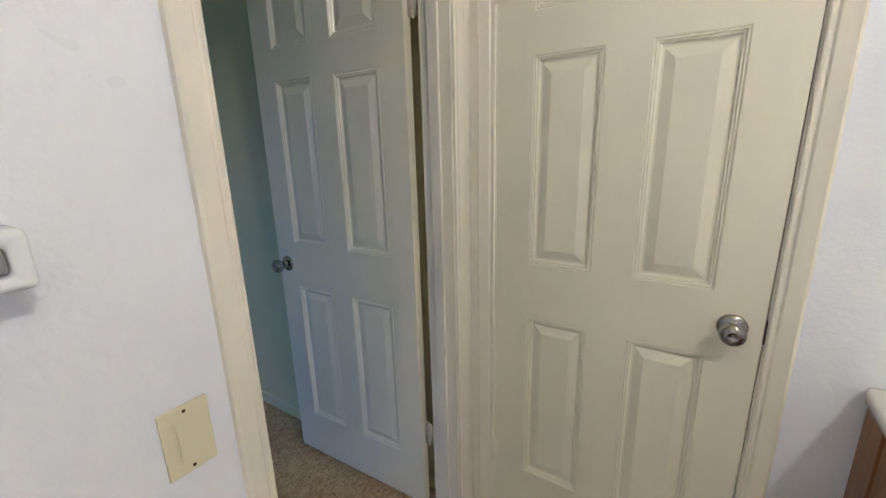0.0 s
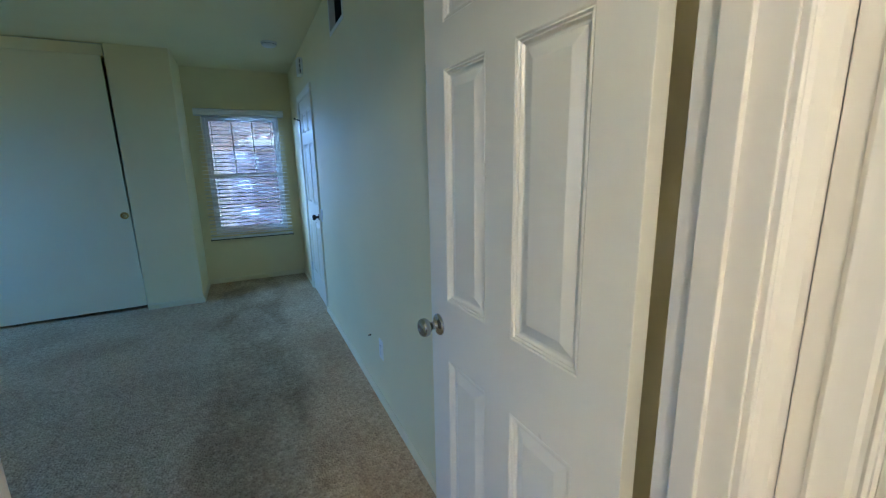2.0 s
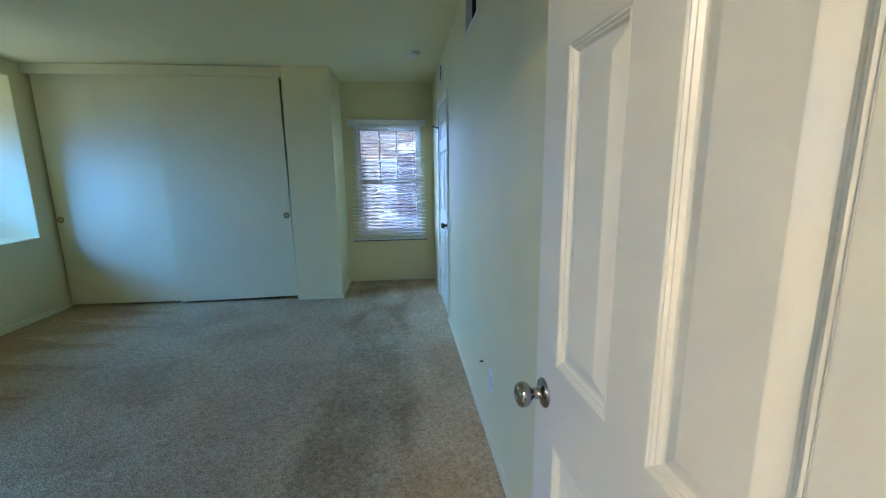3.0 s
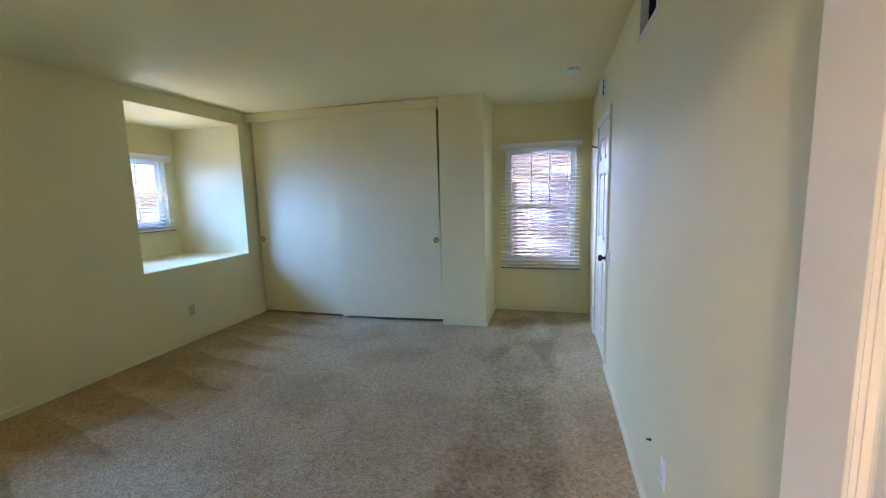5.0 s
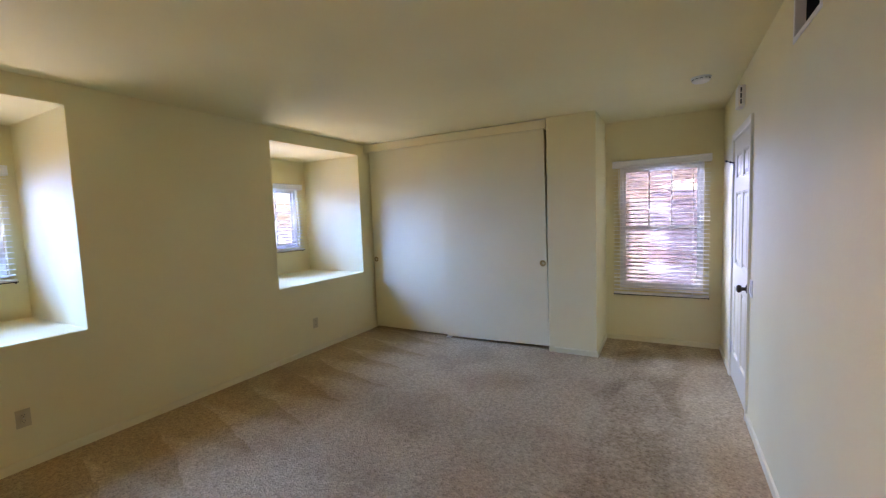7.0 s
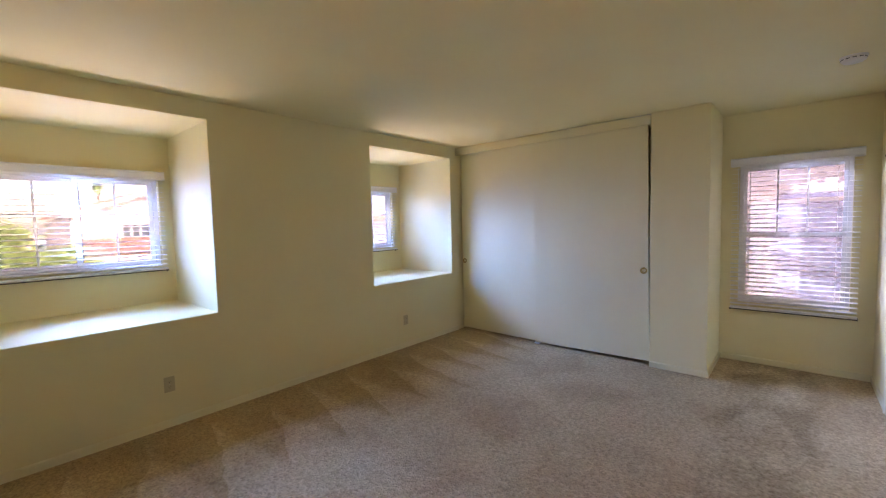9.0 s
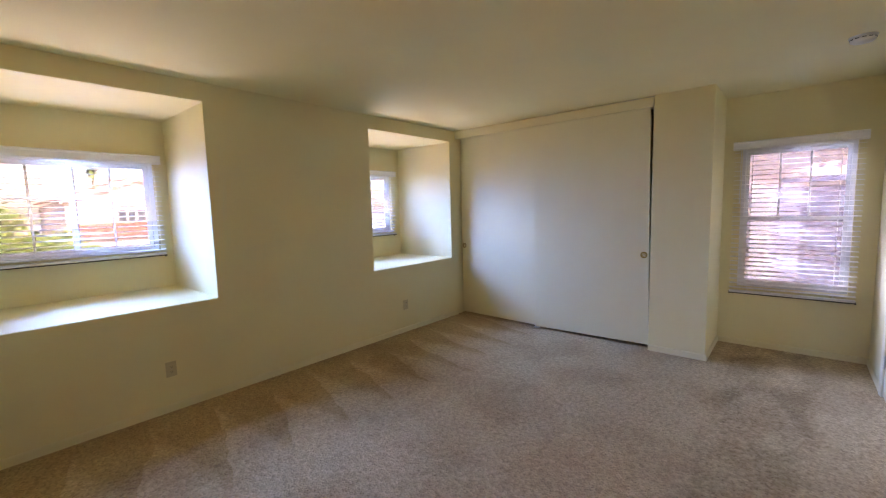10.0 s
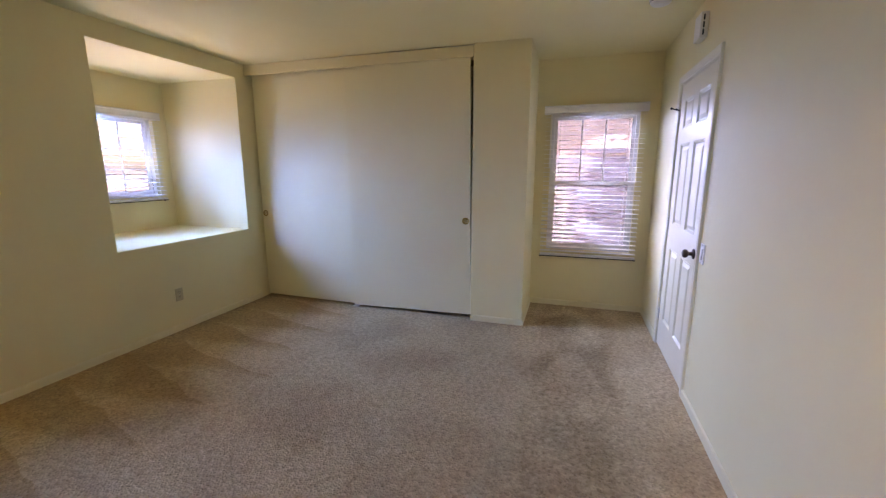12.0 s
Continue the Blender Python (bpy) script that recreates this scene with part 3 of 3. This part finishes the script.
for k, (a, b) in enumerate(NICHES):
    c = (a + b) / 2 + SHIFT[k]
    m = pose(XN, c + 0.57, WZ0, 0, 0, -90)
    slider_window(f"window_{k + 1}", m, 1.14, WZ1 - WZ0, "white vinyl two-light sliding window with thin muntins in a dormer")
    blind(pose(XN, c + 0.60, 1.105, 0, 0, -90), 1.20, 0.905, "white two-inch slat blind, slats open, in a dormer window", wand_x=1.12)
hung_window("window_3", pose(WIN[1], YN, WIN[2], 0, 0, 180), WIN[1] - WIN[0], WIN[3] - WIN[2], "white vinyl single-hung sash window in the nook")
blind(pose(-0.112, YN, 0.545, 0, 0, 180), 0.915, 1.490, "white two-inch slat blind, slats open, over the nook window", wand_x=0.86)

# ---- plates, detector, chime, register ----


def outlet(m, material, label):
    """A duplex outlet; x across, y out of the wall, z up, centred."""
    o = tagged(thing("wall_outlet", m), label, "outlet", group="wall outlets")
    p = part("cover_plate", box(-0.035, 0.035, 0, 0.005, -0.057, 0.057, bevel=0.0022), material, o)
    for z in (-0.0195, 0.0195):
        r = part("receptacle", lathe(bmesh.new(), [(0.0165, 0), (0.0165, 0.0065), (0.0155, 0.007), (0.002, 0.007)], m=pose(0, 0, z, -90, 0, 0), steps=20), material, o, smooth=False)
        for x, hh in ((-0.0065, 0.0045), (0.0065, 0.0035)):
            part("slot", box(x - 0.0011, x + 0.0011, 0.0066, 0.0074, z - hh + 0.003, z + hh + 0.003), DARK, r)
        part("slot", lathe(bmesh.new(), [(0.0024, 0.0066), (0.0024, 0.0074)], m=pose(0, 0, z - 0.008, -90, 0, 0), steps=10), DARK, r)
    part("screw", lathe(bmesh.new(), [(0.0032, 0.005), (0.003, 0.0062), (0.001, 0.0066)], m=pose(0, 0, 0, -90, 0, 0), steps=12), STEEL, o)
    return o


def rocker(m, material, label, w=0.072, h=0.116):
    o = tagged(thing("light_switch", m), label, "light switch")
    part("cover_plate", box(-w / 2, w / 2, 0, 0.006, -h / 2, h / 2, bevel=0.0025), material, o)
    part("surround", carved([(-0.0185, 0.0185, 0.0055, 0.008, -0.035, 0.035)], [(-0.0165, 0.0165, 0, 1, -0.033, 0.033)]), material, o)
    r = part("rocker", box(-0.0160, 0.0160, -0.003, 0.003, -0.0325, 0.0325, bevel=0.0012), material, o)
    r.matrix_local = pose(0, 0.0085, 0, 4, 0, 0)
    for z in (-0.0485, 0.0485):
        part("screw", lathe(bmesh.new(), [(0.003, 0.0055), (0.0028, 0.0066), (0.001, 0.007)], m=pose(0, 0, z, -90, 0, 0), steps=12), BRONZE, o)
    return o


WEST_FACE, EAST_FACE, BATH_FACE = -90, 90, 180
outlet(pose(XL, 1.560, 0.322, 0, 0, WEST_FACE), TAN, "ivory duplex wall outlet under the first dormer")
outlet(pose(XL, 3.995, 0.328, 0, 0, WEST_FACE), TAN, "ivory duplex wall outlet under the second dormer")
outlet(pose(0, 2.318, 0.352, 0, 0, EAST_FACE), PLASTIC_W, "cream painted-over duplex outlet on the long wall")
rocker(pose(0, 4.012, 0.940, 0, 0, EAST_FACE), PLASTIC_W, "white rocker light switch beside the far door")
rocker(pose(-0.900, YB0, 0.946, 0, 0, BATH_FACE), PLASTIC, "ivory rocker light switch on the white bathroom wall")
jack = tagged(thing("cable_jack", pose(0, 2.533, 0.357, 0, 0, EAST_FACE)), "small dark cable stub poking from the long wall", "cable jack")
part("stub", lathe(bmesh.new(), [(0.006, 0), (0.006, 0.006), (0.004, 0.008), (0.004, 0.018), (0.002, 0.019)], m=pose(0, 0, 0, -90, 0, 0), steps=12), BRONZE, jack, smooth=True)

sd = tagged(thing("smoke_detector", pose(-0.275, 4.455, H)), "round white smoke detector on the ceiling", "smoke detector")
part("base", lathe(bmesh.new(), [(0.066, -0.010), (0.068, -0.008), (0.068, 0)], steps=36), PLASTIC_W, sd, smooth=False)
part("cover", lathe(bmesh.new(), [(0.010, -0.040), (0.030, -0.040), (0.048, -0.037), (0.058, -0.030), (0.062, -0.022), (0.062, -0.010)], steps=36), PLASTIC_W, sd, smooth=True)
for k in range(12):
    part("vent_slot", box(0.0605, 0.0630, -0.010, 0.010, -0.020, -0.016, m=Matrix.Rotation(k * math.pi / 6, 4, "Z")), DARK, sd)

ch = tagged(thing("door_chime", pose(0, 4.505, 2.295, 0, 0, EAST_FACE)), "small white door chime box with dark side slots", "door chime")
part("body", box(-0.070, 0.070, 0, 0.045, -0.075, 0.075, bevel=0.006), PLASTIC_W, ch)
for z in (-0.042, 0.0, 0.042):
    part("slot", box(-0.0712, -0.0690, 0.022, 0.031, z - 0.017, z + 0.017), DARK, ch)

rg = tagged(thing("air_register", pose(0, 2.925, 2.325, 0, 0, EAST_FACE)), "open wall air duct with a painted metal flange", "vent")
part("flange", carved([(-0.197, 0.197, 0, 0.004, -0.127, 0.127)], [(-0.172, 0.172, -1, 1, -0.102, 0.102)]), PLASTIC_W, rg, bevel=0.0015)
part("liner", carved([(-0.1745, 0.1745, -0.034, 0, -0.1045, 0.1045)], [(-0.172, 0.172, -1, 1, -0.102, 0.102)]), PLASTIC_W, rg)
part("duct", carved([(-0.1745, 0.1745, -0.40, -0.035, -0.1045, 0.1045)], [(-0.172, 0.172, -0.39, 1, -0.102, 0.102)]), DARK, rg, "dark duct interior")

# ---- bath things ----
van = tagged(thing("vanity", pose(0, 0, 0)), "honey oak bathroom vanity cabinet against the white wall", "vanity")
part("side_panel", box(-0.52, -0.003, -0.545, -0.527, 0.10, 0.815), OAK, van, bevel=0.001)
part("carcass", box(-0.50, -0.003, -1.86, -0.546, 0.0, 0.810), OAK, van)
part("face_frame", carved([(-0.540, -0.520, -1.86, -0.525, 0.10, 0.815)], [(-1, 1, -1.16, -0.575, 0.15, 0.765), (-1, 1, -1.81, -1.21, 0.15, 0.765)]), OAK, van, bevel=0.001)
for y in (-1.165, -1.815):
    d = part("door", box(-0.558, -0.541, y, y + 0.595, 0.145, 0.770, bevel=0.004), OAK, van)
    part("handle", lathe(bmesh.new(), [(0.008, 0), (0.006, 0.01), (0.014, 0.018), (0.012, 0.026), (0.004, 0.028)], m=pose(-0.558, y + (0.05 if y < -1.5 else 0.545) + 0.0, 0.70, 0, -90, 0), steps=16), BRASS, d, smooth=True)
rim = part("side_strip", box(-0.10, -0.003, -0.5265, -0.5205, 0.10, 0.815), OAK, van)
top = tagged(finish("bathroom_worktop", box(-0.575, -0.003, -1.88, -0.508, 0.818, 0.858, bevel=0.014), COUNTER, smooth=True), "off-white cultured marble vanity top with a rounded edge", "countertop")

tb = tagged(thing("towel_bar", pose(-1.062, YB0, 1.275, 0, 0, BATH_FACE)), "white ceramic towel bar bracket with a chrome bar", "towel bar")
CERAMIC = painted("white_glazed_ceramic", (0.76, 0.79, 0.84), 0.12, 12, 0.0001)
for x, c0, c1 in ((0.0, -0.022, 1.0), (0.5, -1.0, 0.022)):
    p = part("post", carved([(x - 0.040, x + 0.040, 0, 0.060, -0.032, 0.032)], [(x + c0, x + c1, 0.018, 1, -0.016, 0.016)]), CERAMIC, tb, "glazed ceramic post", smooth=True, bevel=0.012, segments=5)
part("bar", box(-0.021, 0.521, 0.024, 0.052, -0.0145, 0.0135, bevel=0.002), CHROME, tb, "square chrome bar")

BULB = bpy.data.materials.new("frosted_bulb")
BULB.use_nodes = True
BULB.node_tree.nodes["Principled BSDF"].inputs["Emission Color"].default_value = (1.0, 0.97, 0.94, 1)
BULB.node_tree.nodes["Principled BSDF"].inputs["Emission Strength"].default_value = BULB_POWER
cl = tagged(thing("ceiling_lamp", pose(-1.05, -1.02, 2.44)), "small round bathroom ceiling lamp with a lit frosted globe", "ceiling lamp")
part("canopy", lathe(bmesh.new(), [(0.03, -0.035), (0.06, -0.03), (0.075, -0.012), (0.075, 0)], steps=28), CHROME, cl, smooth=True)
g = bmesh.new()
bmesh.ops.create_uvsphere(g, u_segments=24, v_segments=14, radius=0.085)
bmesh.ops.transform(g, matrix=Matrix.Translation((0, 0, -0.11)), verts=g.verts)
part("globe", g, BULB, cl, "lit frosted globe", smooth=True)

# ---- outdoors, seen from an upper storey ----
GZ = -3.0
GROUND = mat("street_asphalt", (0.25, 0.24, 0.22), 0.9)
colour_to(GROUND, ramp(GROUND, noisy(GROUND, 0.3, 4), [(0.35, (0.14, 0.14, 0.13)), (0.65, (0.26, 0.25, 0.22))]))
structure("ground", box(-900, 900, -900, 900, GZ - 0.3, GZ), GROUND, "pale street and yards reaching the horizon", "ground")
STUCCO = painted("cream_stucco", (0.62, 0.55, 0.47), 0.9, 30, 0.004)
PINK = painted("pink_stucco", (0.60, 0.51, 0.46), 0.9, 30, 0.0015)
# stucco with the courtyard's bluish shade mixed into its base colour
SHADED_STUCCO = painted("shade_tinted_stucco", (0.60, 0.64, 0.80), 0.9, 30, 0.0015)
ROSE = painted("pale_rose_tile", (0.40, 0.31, 0.32), 0.85, 12, 0.002, spread=0.10)
TILE = mat("terracotta_tile", (0.42, 0.15, 0.09), 0.8)
colour_to(TILE, ramp(TILE, noisy(TILE, 3.0, 4), [(0.3, (0.28, 0.11, 0.075)), (0.7, (0.48, 0.24, 0.17))]))
PANE_OUT = mat("dark_window_glass", (0.05, 0.07, 0.08), 0.08)
LEAF = mat("tree_leaf", (0.09, 0.14, 0.03), 0.6)
isl = LEAF.node_tree.nodes.new("ShaderNodeNewGeometry").outputs["Random Per Island"]
colour_to(LEAF, ramp(LEAF, isl, [(0.0, (0.07, 0.14, 0.03)), (0.6, (0.15, 0.27, 0.06)), (1.0, (0.24, 0.33, 0.09))]))
BARK = mat("bark", (0.12, 0.09, 0.06), 0.9)
bump(BARK, noisy(BARK, 18, 4, (1, 1, 0.2)), 0.8, 0.02)
HILL = mat("far_hill", (0.12, 0.15, 0.17), 0.95)
colour_to(HILL, ramp(HILL, noisy(HILL, 0.02, 5), [(0.35, (0.08, 0.11, 0.12)), (0.65, (0.17, 0.19, 0.19))]))


def tiled_slope(p, along, down, rows, cols, width, drop):
    """A slope of barrel tiles: from ridge end p, cols tiles along, rows of tiles down."""
    bm = bmesh.new()
    p, along, down = Vector(p), Vector(along).normalized(), Vector(down).normalized()
    up = along.cross(down)
    if up.z < 0:
        up = -up
    steps = 6
    for r in range(rows):
        grid = []
        for end in (0, 1):
            line = []
            for c in range(cols * steps + 1):
                lift = 0.085 * abs(math.sin(math.pi * c / steps)) + (0.06 if end else 0.0)
                line.append(bm.verts.new(p + along * (c * width / steps) + down * ((r + end) * drop) + up * lift))
            grid.append(line)
        for c in range(cols * steps):
            bm.faces.new((grid[0][c], grid[0][c + 1], grid[1][c + 1], grid[1][c]))
    return bm


def gable_house(x, y0, y1, eave, ridge, depth, label):
    """A stucco house whose gable end looks along +x at x."""
    h = tagged(thing("house", pose(0, 0, 0)), label, "house")
    ym = (y0 + y1) / 2
    bm = bmesh.new()
    ends = []
    for xx in (x, x - depth):
        ends.append([bm.verts.new((xx, yy, zz)) for yy, zz in ((y0, GZ), (y1, GZ), (y1, eave), (ym, ridge), (y0, eave))])
    for s in range(5):
        bm.faces.new((ends[0][s], ends[0][(s + 1) % 5], ends[1][(s + 1) % 5], ends[1][s]))
    bm.faces.new(ends[0])
    bm.faces.new(ends[1])
    part("wall", bm, STUCCO, h)
    run, fall = (y1 - y0) / 2 + 0.15, (ridge - eave) * ((y1 - y0) / 2 + 0.15) / ((y1 - y0) / 2)
    length = math.hypot(run, fall)
    for sgn in (-1, 1):
        n = max(3, int(length / 0.36))
        part("roof", tiled_slope((x + 0.12, ym, ridge + 0.10), (-1, 0, 0), (0, sgn * run, -fall), n, int((depth + 0.24) / 0.26), 0.26, length / n), TILE, h, "red barrel tile roof")
        part("rake_board", box(x + 0.08, x + 0.13, 0, length, -0.12, 0.06, m=Matrix.Translation((0, ym, ridge + 0.06)) @ Matrix.Rotation(math.atan2(-fall, sgn * run), 4, "X")), STUCCO, h)
    return h


def house_window(h, x, y0, y1, z0, z1, bars=1):
    w = part("window", carved([(x, x + 0.06, y0 - 0.06, y1 + 0.06, z0 - 0.06, z1 + 0.06)], [(x - 1, x + 1, y0, y1, z0, z1)]), WHITE, h)
    part("pane", box(x + 0.01, x + 0.02, y0, y1, z0, z1), PANE_OUT, w)
    for k in range(bars):
        yy = y0 + (y1 - y0) * (k + 1) / (bars + 1)
        part("mullion", box(x + 0.012, x + 0.05, yy - 0.03, yy + 0.03, z0, z1), WHITE, w)


house = gable_house(-22.0, 3.1, 8.1, 2.05, 3.0, 9.0, "cream stucco house with a red barrel tile gable roof")
house_window(house, -22.0, 4.72, 5.66, 1.24, 1.74, 2)
house_window(house, -22.0, 6.6, 7.4, 1.24, 1.74, 1)
part("porch_roof", tiled_slope((-21.95, 3.4, 1.16), (0, 1, 0), (1.6, 0, -0.62), 5, 18, 0.26, 0.35), TILE, house, "red barrel tile porch roof")
part("porch_beam", box(-20.5, -20.3, 3.3, 8.1, 0.20, 0.52), STUCCO, house)
for yy in (3.5, 5.6, 7.8):
    part("porch_post", box(-20.52, -20.28, yy - 0.13, yy + 0.13, GZ, 0.20), STUCCO, house)
house_b = gable_house(-30.0, -4.5, 2.6, 1.25, 2.1, 8.0, "pale stucco house behind the trees with a red tile roof")
house_window(house_b, -30.0, 0.3, 1.5, -0.1, 0.9, 1)
house_c = gable_house(-34.0, 20.0, 28.0, -0.9, 0.1, 9.0, "pale stucco house down the street with a tile roof")
house_window(house_c, -34.0, 22.5, 24.0, -2.2, -1.2, 1)


def tree(x, y, height, spread, label, leaves=1600, seed=1):
    rng = random.Random(seed)
    t = tagged(thing("tree", pose(x, y, GZ)), label, "tree")
    bm = bmesh.new()
    trunk = height * 0.62
    lathe(bm, [(0.16, 0), (0.12, trunk * 0.4), (0.10, trunk), (0.05, trunk * 1.3)], steps=10)
    tips = []
    for k in range(11):
        a, e = rng.uniform(0, 6.283), rng.uniform(0.35, 1.2)
        d = Vector((math.cos(a) * math.cos(e), math.sin(a) * math.cos(e), math.sin(e)))
        n = spread * rng.uniform(0.6, 1.05)
        s = Vector((0, 0, trunk * rng.uniform(0.85, 1.25)))
        rot = d.to_track_quat("Z", "Y").to_matrix().to_4x4()
        lathe(bm, [(0.045, 0), (0.03, n * 0.5), (0.012, n)], m=Matrix.Translation(s) @ rot, steps=6)
        tips += [s + d * n * f for f in (0.5, 0.75, 1.0)]
    part("trunk", bm, BARK, t, smooth=True)
    lm = bmesh.new()
    for k in range(leaves):
        c = rng.choice(tips) + Vector((rng.gauss(0, 0.28), rng.gauss(0, 0.28), rng.gauss(0, 0.20))) * spread * 0.55
        c.z = min(c.z, height + rng.uniform(-0.3, 0.1))
        q = Euler((rng.uniform(0, 6.28), rng.uniform(0, 6.28), rng.uniform(0, 6.28))).to_matrix()
        ln, wd = rng.uniform(0.06, 0.10), rng.uniform(0.022, 0.036)
        vs = [lm.verts.new(c + q @ Vector(v)) for v in ((0, 0, 0), (wd, ln * 0.45, 0.01), (0, ln, 0), (-wd, ln * 0.45, 0.01))]
        lm.faces.new(vs)
    part("crown", lm, LEAF, t)
    return t


tree(-12.0, 0.75, 4.75, 1.25, "green leafy street tree in full sun", 12000, 3)
tree(-15.0, 1.9, 4.2, 0.9, "smaller green tree beside the street", 7000, 5)
tree(-15.5, 0.1, 5.7, 1.3, "broad green tree along the street", 9000, 8)
tree(-19.5, 11.6, 4.6, 1.2, "green tree in a front yard", 6000, 9)


def palm(x, y, height, seed):
    rng = random.Random(seed)
    t = tagged(thing("palm_tree", pose(x, y, GZ)), "tall thin fan palm against the sky", "palm tree", group="far palms")
    part("trunk", lathe(bmesh.new(), [(0.26, 0), (0.18, height * 0.5), (0.15, height)], steps=10), BARK, t, smooth=True)
    bm = bmesh.new()
    for k in range(46):
        a, e = rng.uniform(0, 6.283), rng.uniform(-1.2, 1.0)
        n = rng.uniform(1.0, 1.6)
        side = Vector((-math.sin(a), math.cos(a), 0))
        prev = None
        for s in range(5):
            f = s / 4
            p = Vector((math.cos(a) * math.cos(e) * n * f, math.sin(a) * math.cos(e) * n * f, height + math.sin(e) * n * f - 0.7 * f * f))
            w = 0.03 + 0.22 * math.sin(math.pi * min(1, f * 0.9 + 0.08))
            now = (bm.verts.new(p - side * w), bm.verts.new(p + side * w))
            if prev:
                bm.faces.new((prev[0], prev[1], now[1], now[0]))
            prev = now
    part("crown", bm, LEAF, t)


palm(-90, 14.6, 12.5, 1)

hb = bmesh.new()
prev = None
for k in range(61):
    y = -260 + k * 14
    top = 6 + 5 * noise.noise((y * 0.008, 3.1, 0)) + 2 * noise.noise((y * 0.03, 1.7, 0))
    now = [hb.verts.new(p) for p in ((-420, y, GZ), (-470, y, top), (-620, y, GZ))]
    if prev:
        for s in (0, 1):
            hb.faces.new((prev[s], prev[s + 1], now[s + 1], now[s]))
    prev = now
# distance haze painted as the blue base colour of the far ground
HAZE = mat("haze_tinted_lowland", (0.22, 0.30, 0.42), 0.8)
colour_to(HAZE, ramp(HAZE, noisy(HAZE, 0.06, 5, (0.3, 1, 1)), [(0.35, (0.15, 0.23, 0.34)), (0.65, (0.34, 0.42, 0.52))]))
structure("ground_far", box(-400, -62, -160, 300, GZ + 0.004, GZ + 0.05), HAZE, "low ground beyond the street, distance haze put into its blue colour", "ground")
structure("backdrop", hb, HILL, "hazy low hills on the horizon", "hills")

# courtyard beyond the nook window: arcade of the neighbouring wing
arc = bmesh.new()
AX0, AX1, SPRING, RISE = -0.76, 0.62, 1.70, 0.33
pts = [(-6.0, GZ), (AX0, GZ)]
pts += [((AX0 + AX1) / 2 - (AX1 - AX0) / 2 * math.cos(math.pi * k / 16), SPRING + RISE * math.sin(math.pi * k / 16)) for k in range(17)]
pts += [(AX1, GZ), (6.0, GZ), (6.0, 4.2), (-6.0, 4.2)]
front = [arc.verts.new((u, 9.0, v)) for u, v in pts]
back = [arc.verts.new((u, 9.3, v)) for u, v in pts]
for s in range(len(pts)):
    arc.faces.new((front[s], front[(s + 1) % len(pts)], back[(s + 1) % len(pts)], back[s]))
arc.faces.new(front)
arc.faces.new(list(reversed(back)))
wing = tagged(thing("courtyard_wing", pose(0, 0, 0)), "pink stucco arcade wall of the neighbouring wing across the courtyard", "house")
part("wall", arc, PINK, wing)
part("pier", box(-0.86, -0.50, 8.86, 8.999, GZ, 1.66, bevel=0.01), SHADED_STUCCO, wing)
part("white_post", box(-1.10, -0.862, 8.80, 8.999, GZ, 1.66, bevel=0.01), WHITE, wing, "white painted post")
part("rail", box(-6, 6, 8.90, 8.998, 1.66, 1.72, bevel=0.008), PINK, wing)
part("inner_wall", box(-2.5, 2.5, 10.4, 10.6, GZ, 1.74), SHADED_STUCCO, wing, "stucco inner wall, courtyard shade put into its lilac-grey colour")
part("roof", tiled_slope((-2.6, 13.2, 3.05), (1, 0, 0), (0, -2.3, -1.12), 7, 20, 0.26, 0.365), ROSE, wing, "pale rose barrel tile roof behind the arch")
part("fascia", box(-2.6, 2.6, 10.86, 10.92, 1.74, 1.88), SHADED_STUCCO, wing)
for x, z, r in ((-0.88, 1.915, 0.062), (-0.67, 1.925, 0.068), (-0.475, 1.925, 0.068), (-0.77, 1.835, 0.036), (-0.62, 1.835, 0.036), (-0.50, 1.835, 0.034)):
    part("eave_tile", lathe(bmesh.new(), [(r * 0.6, 0), (r * 0.9, 0.006), (r, 0.02), (r * 0.95, 0.5)], m=pose(x, 10.80, z, -80, 0, 0), steps=16), WHITE, wing, "white rounded tile end")
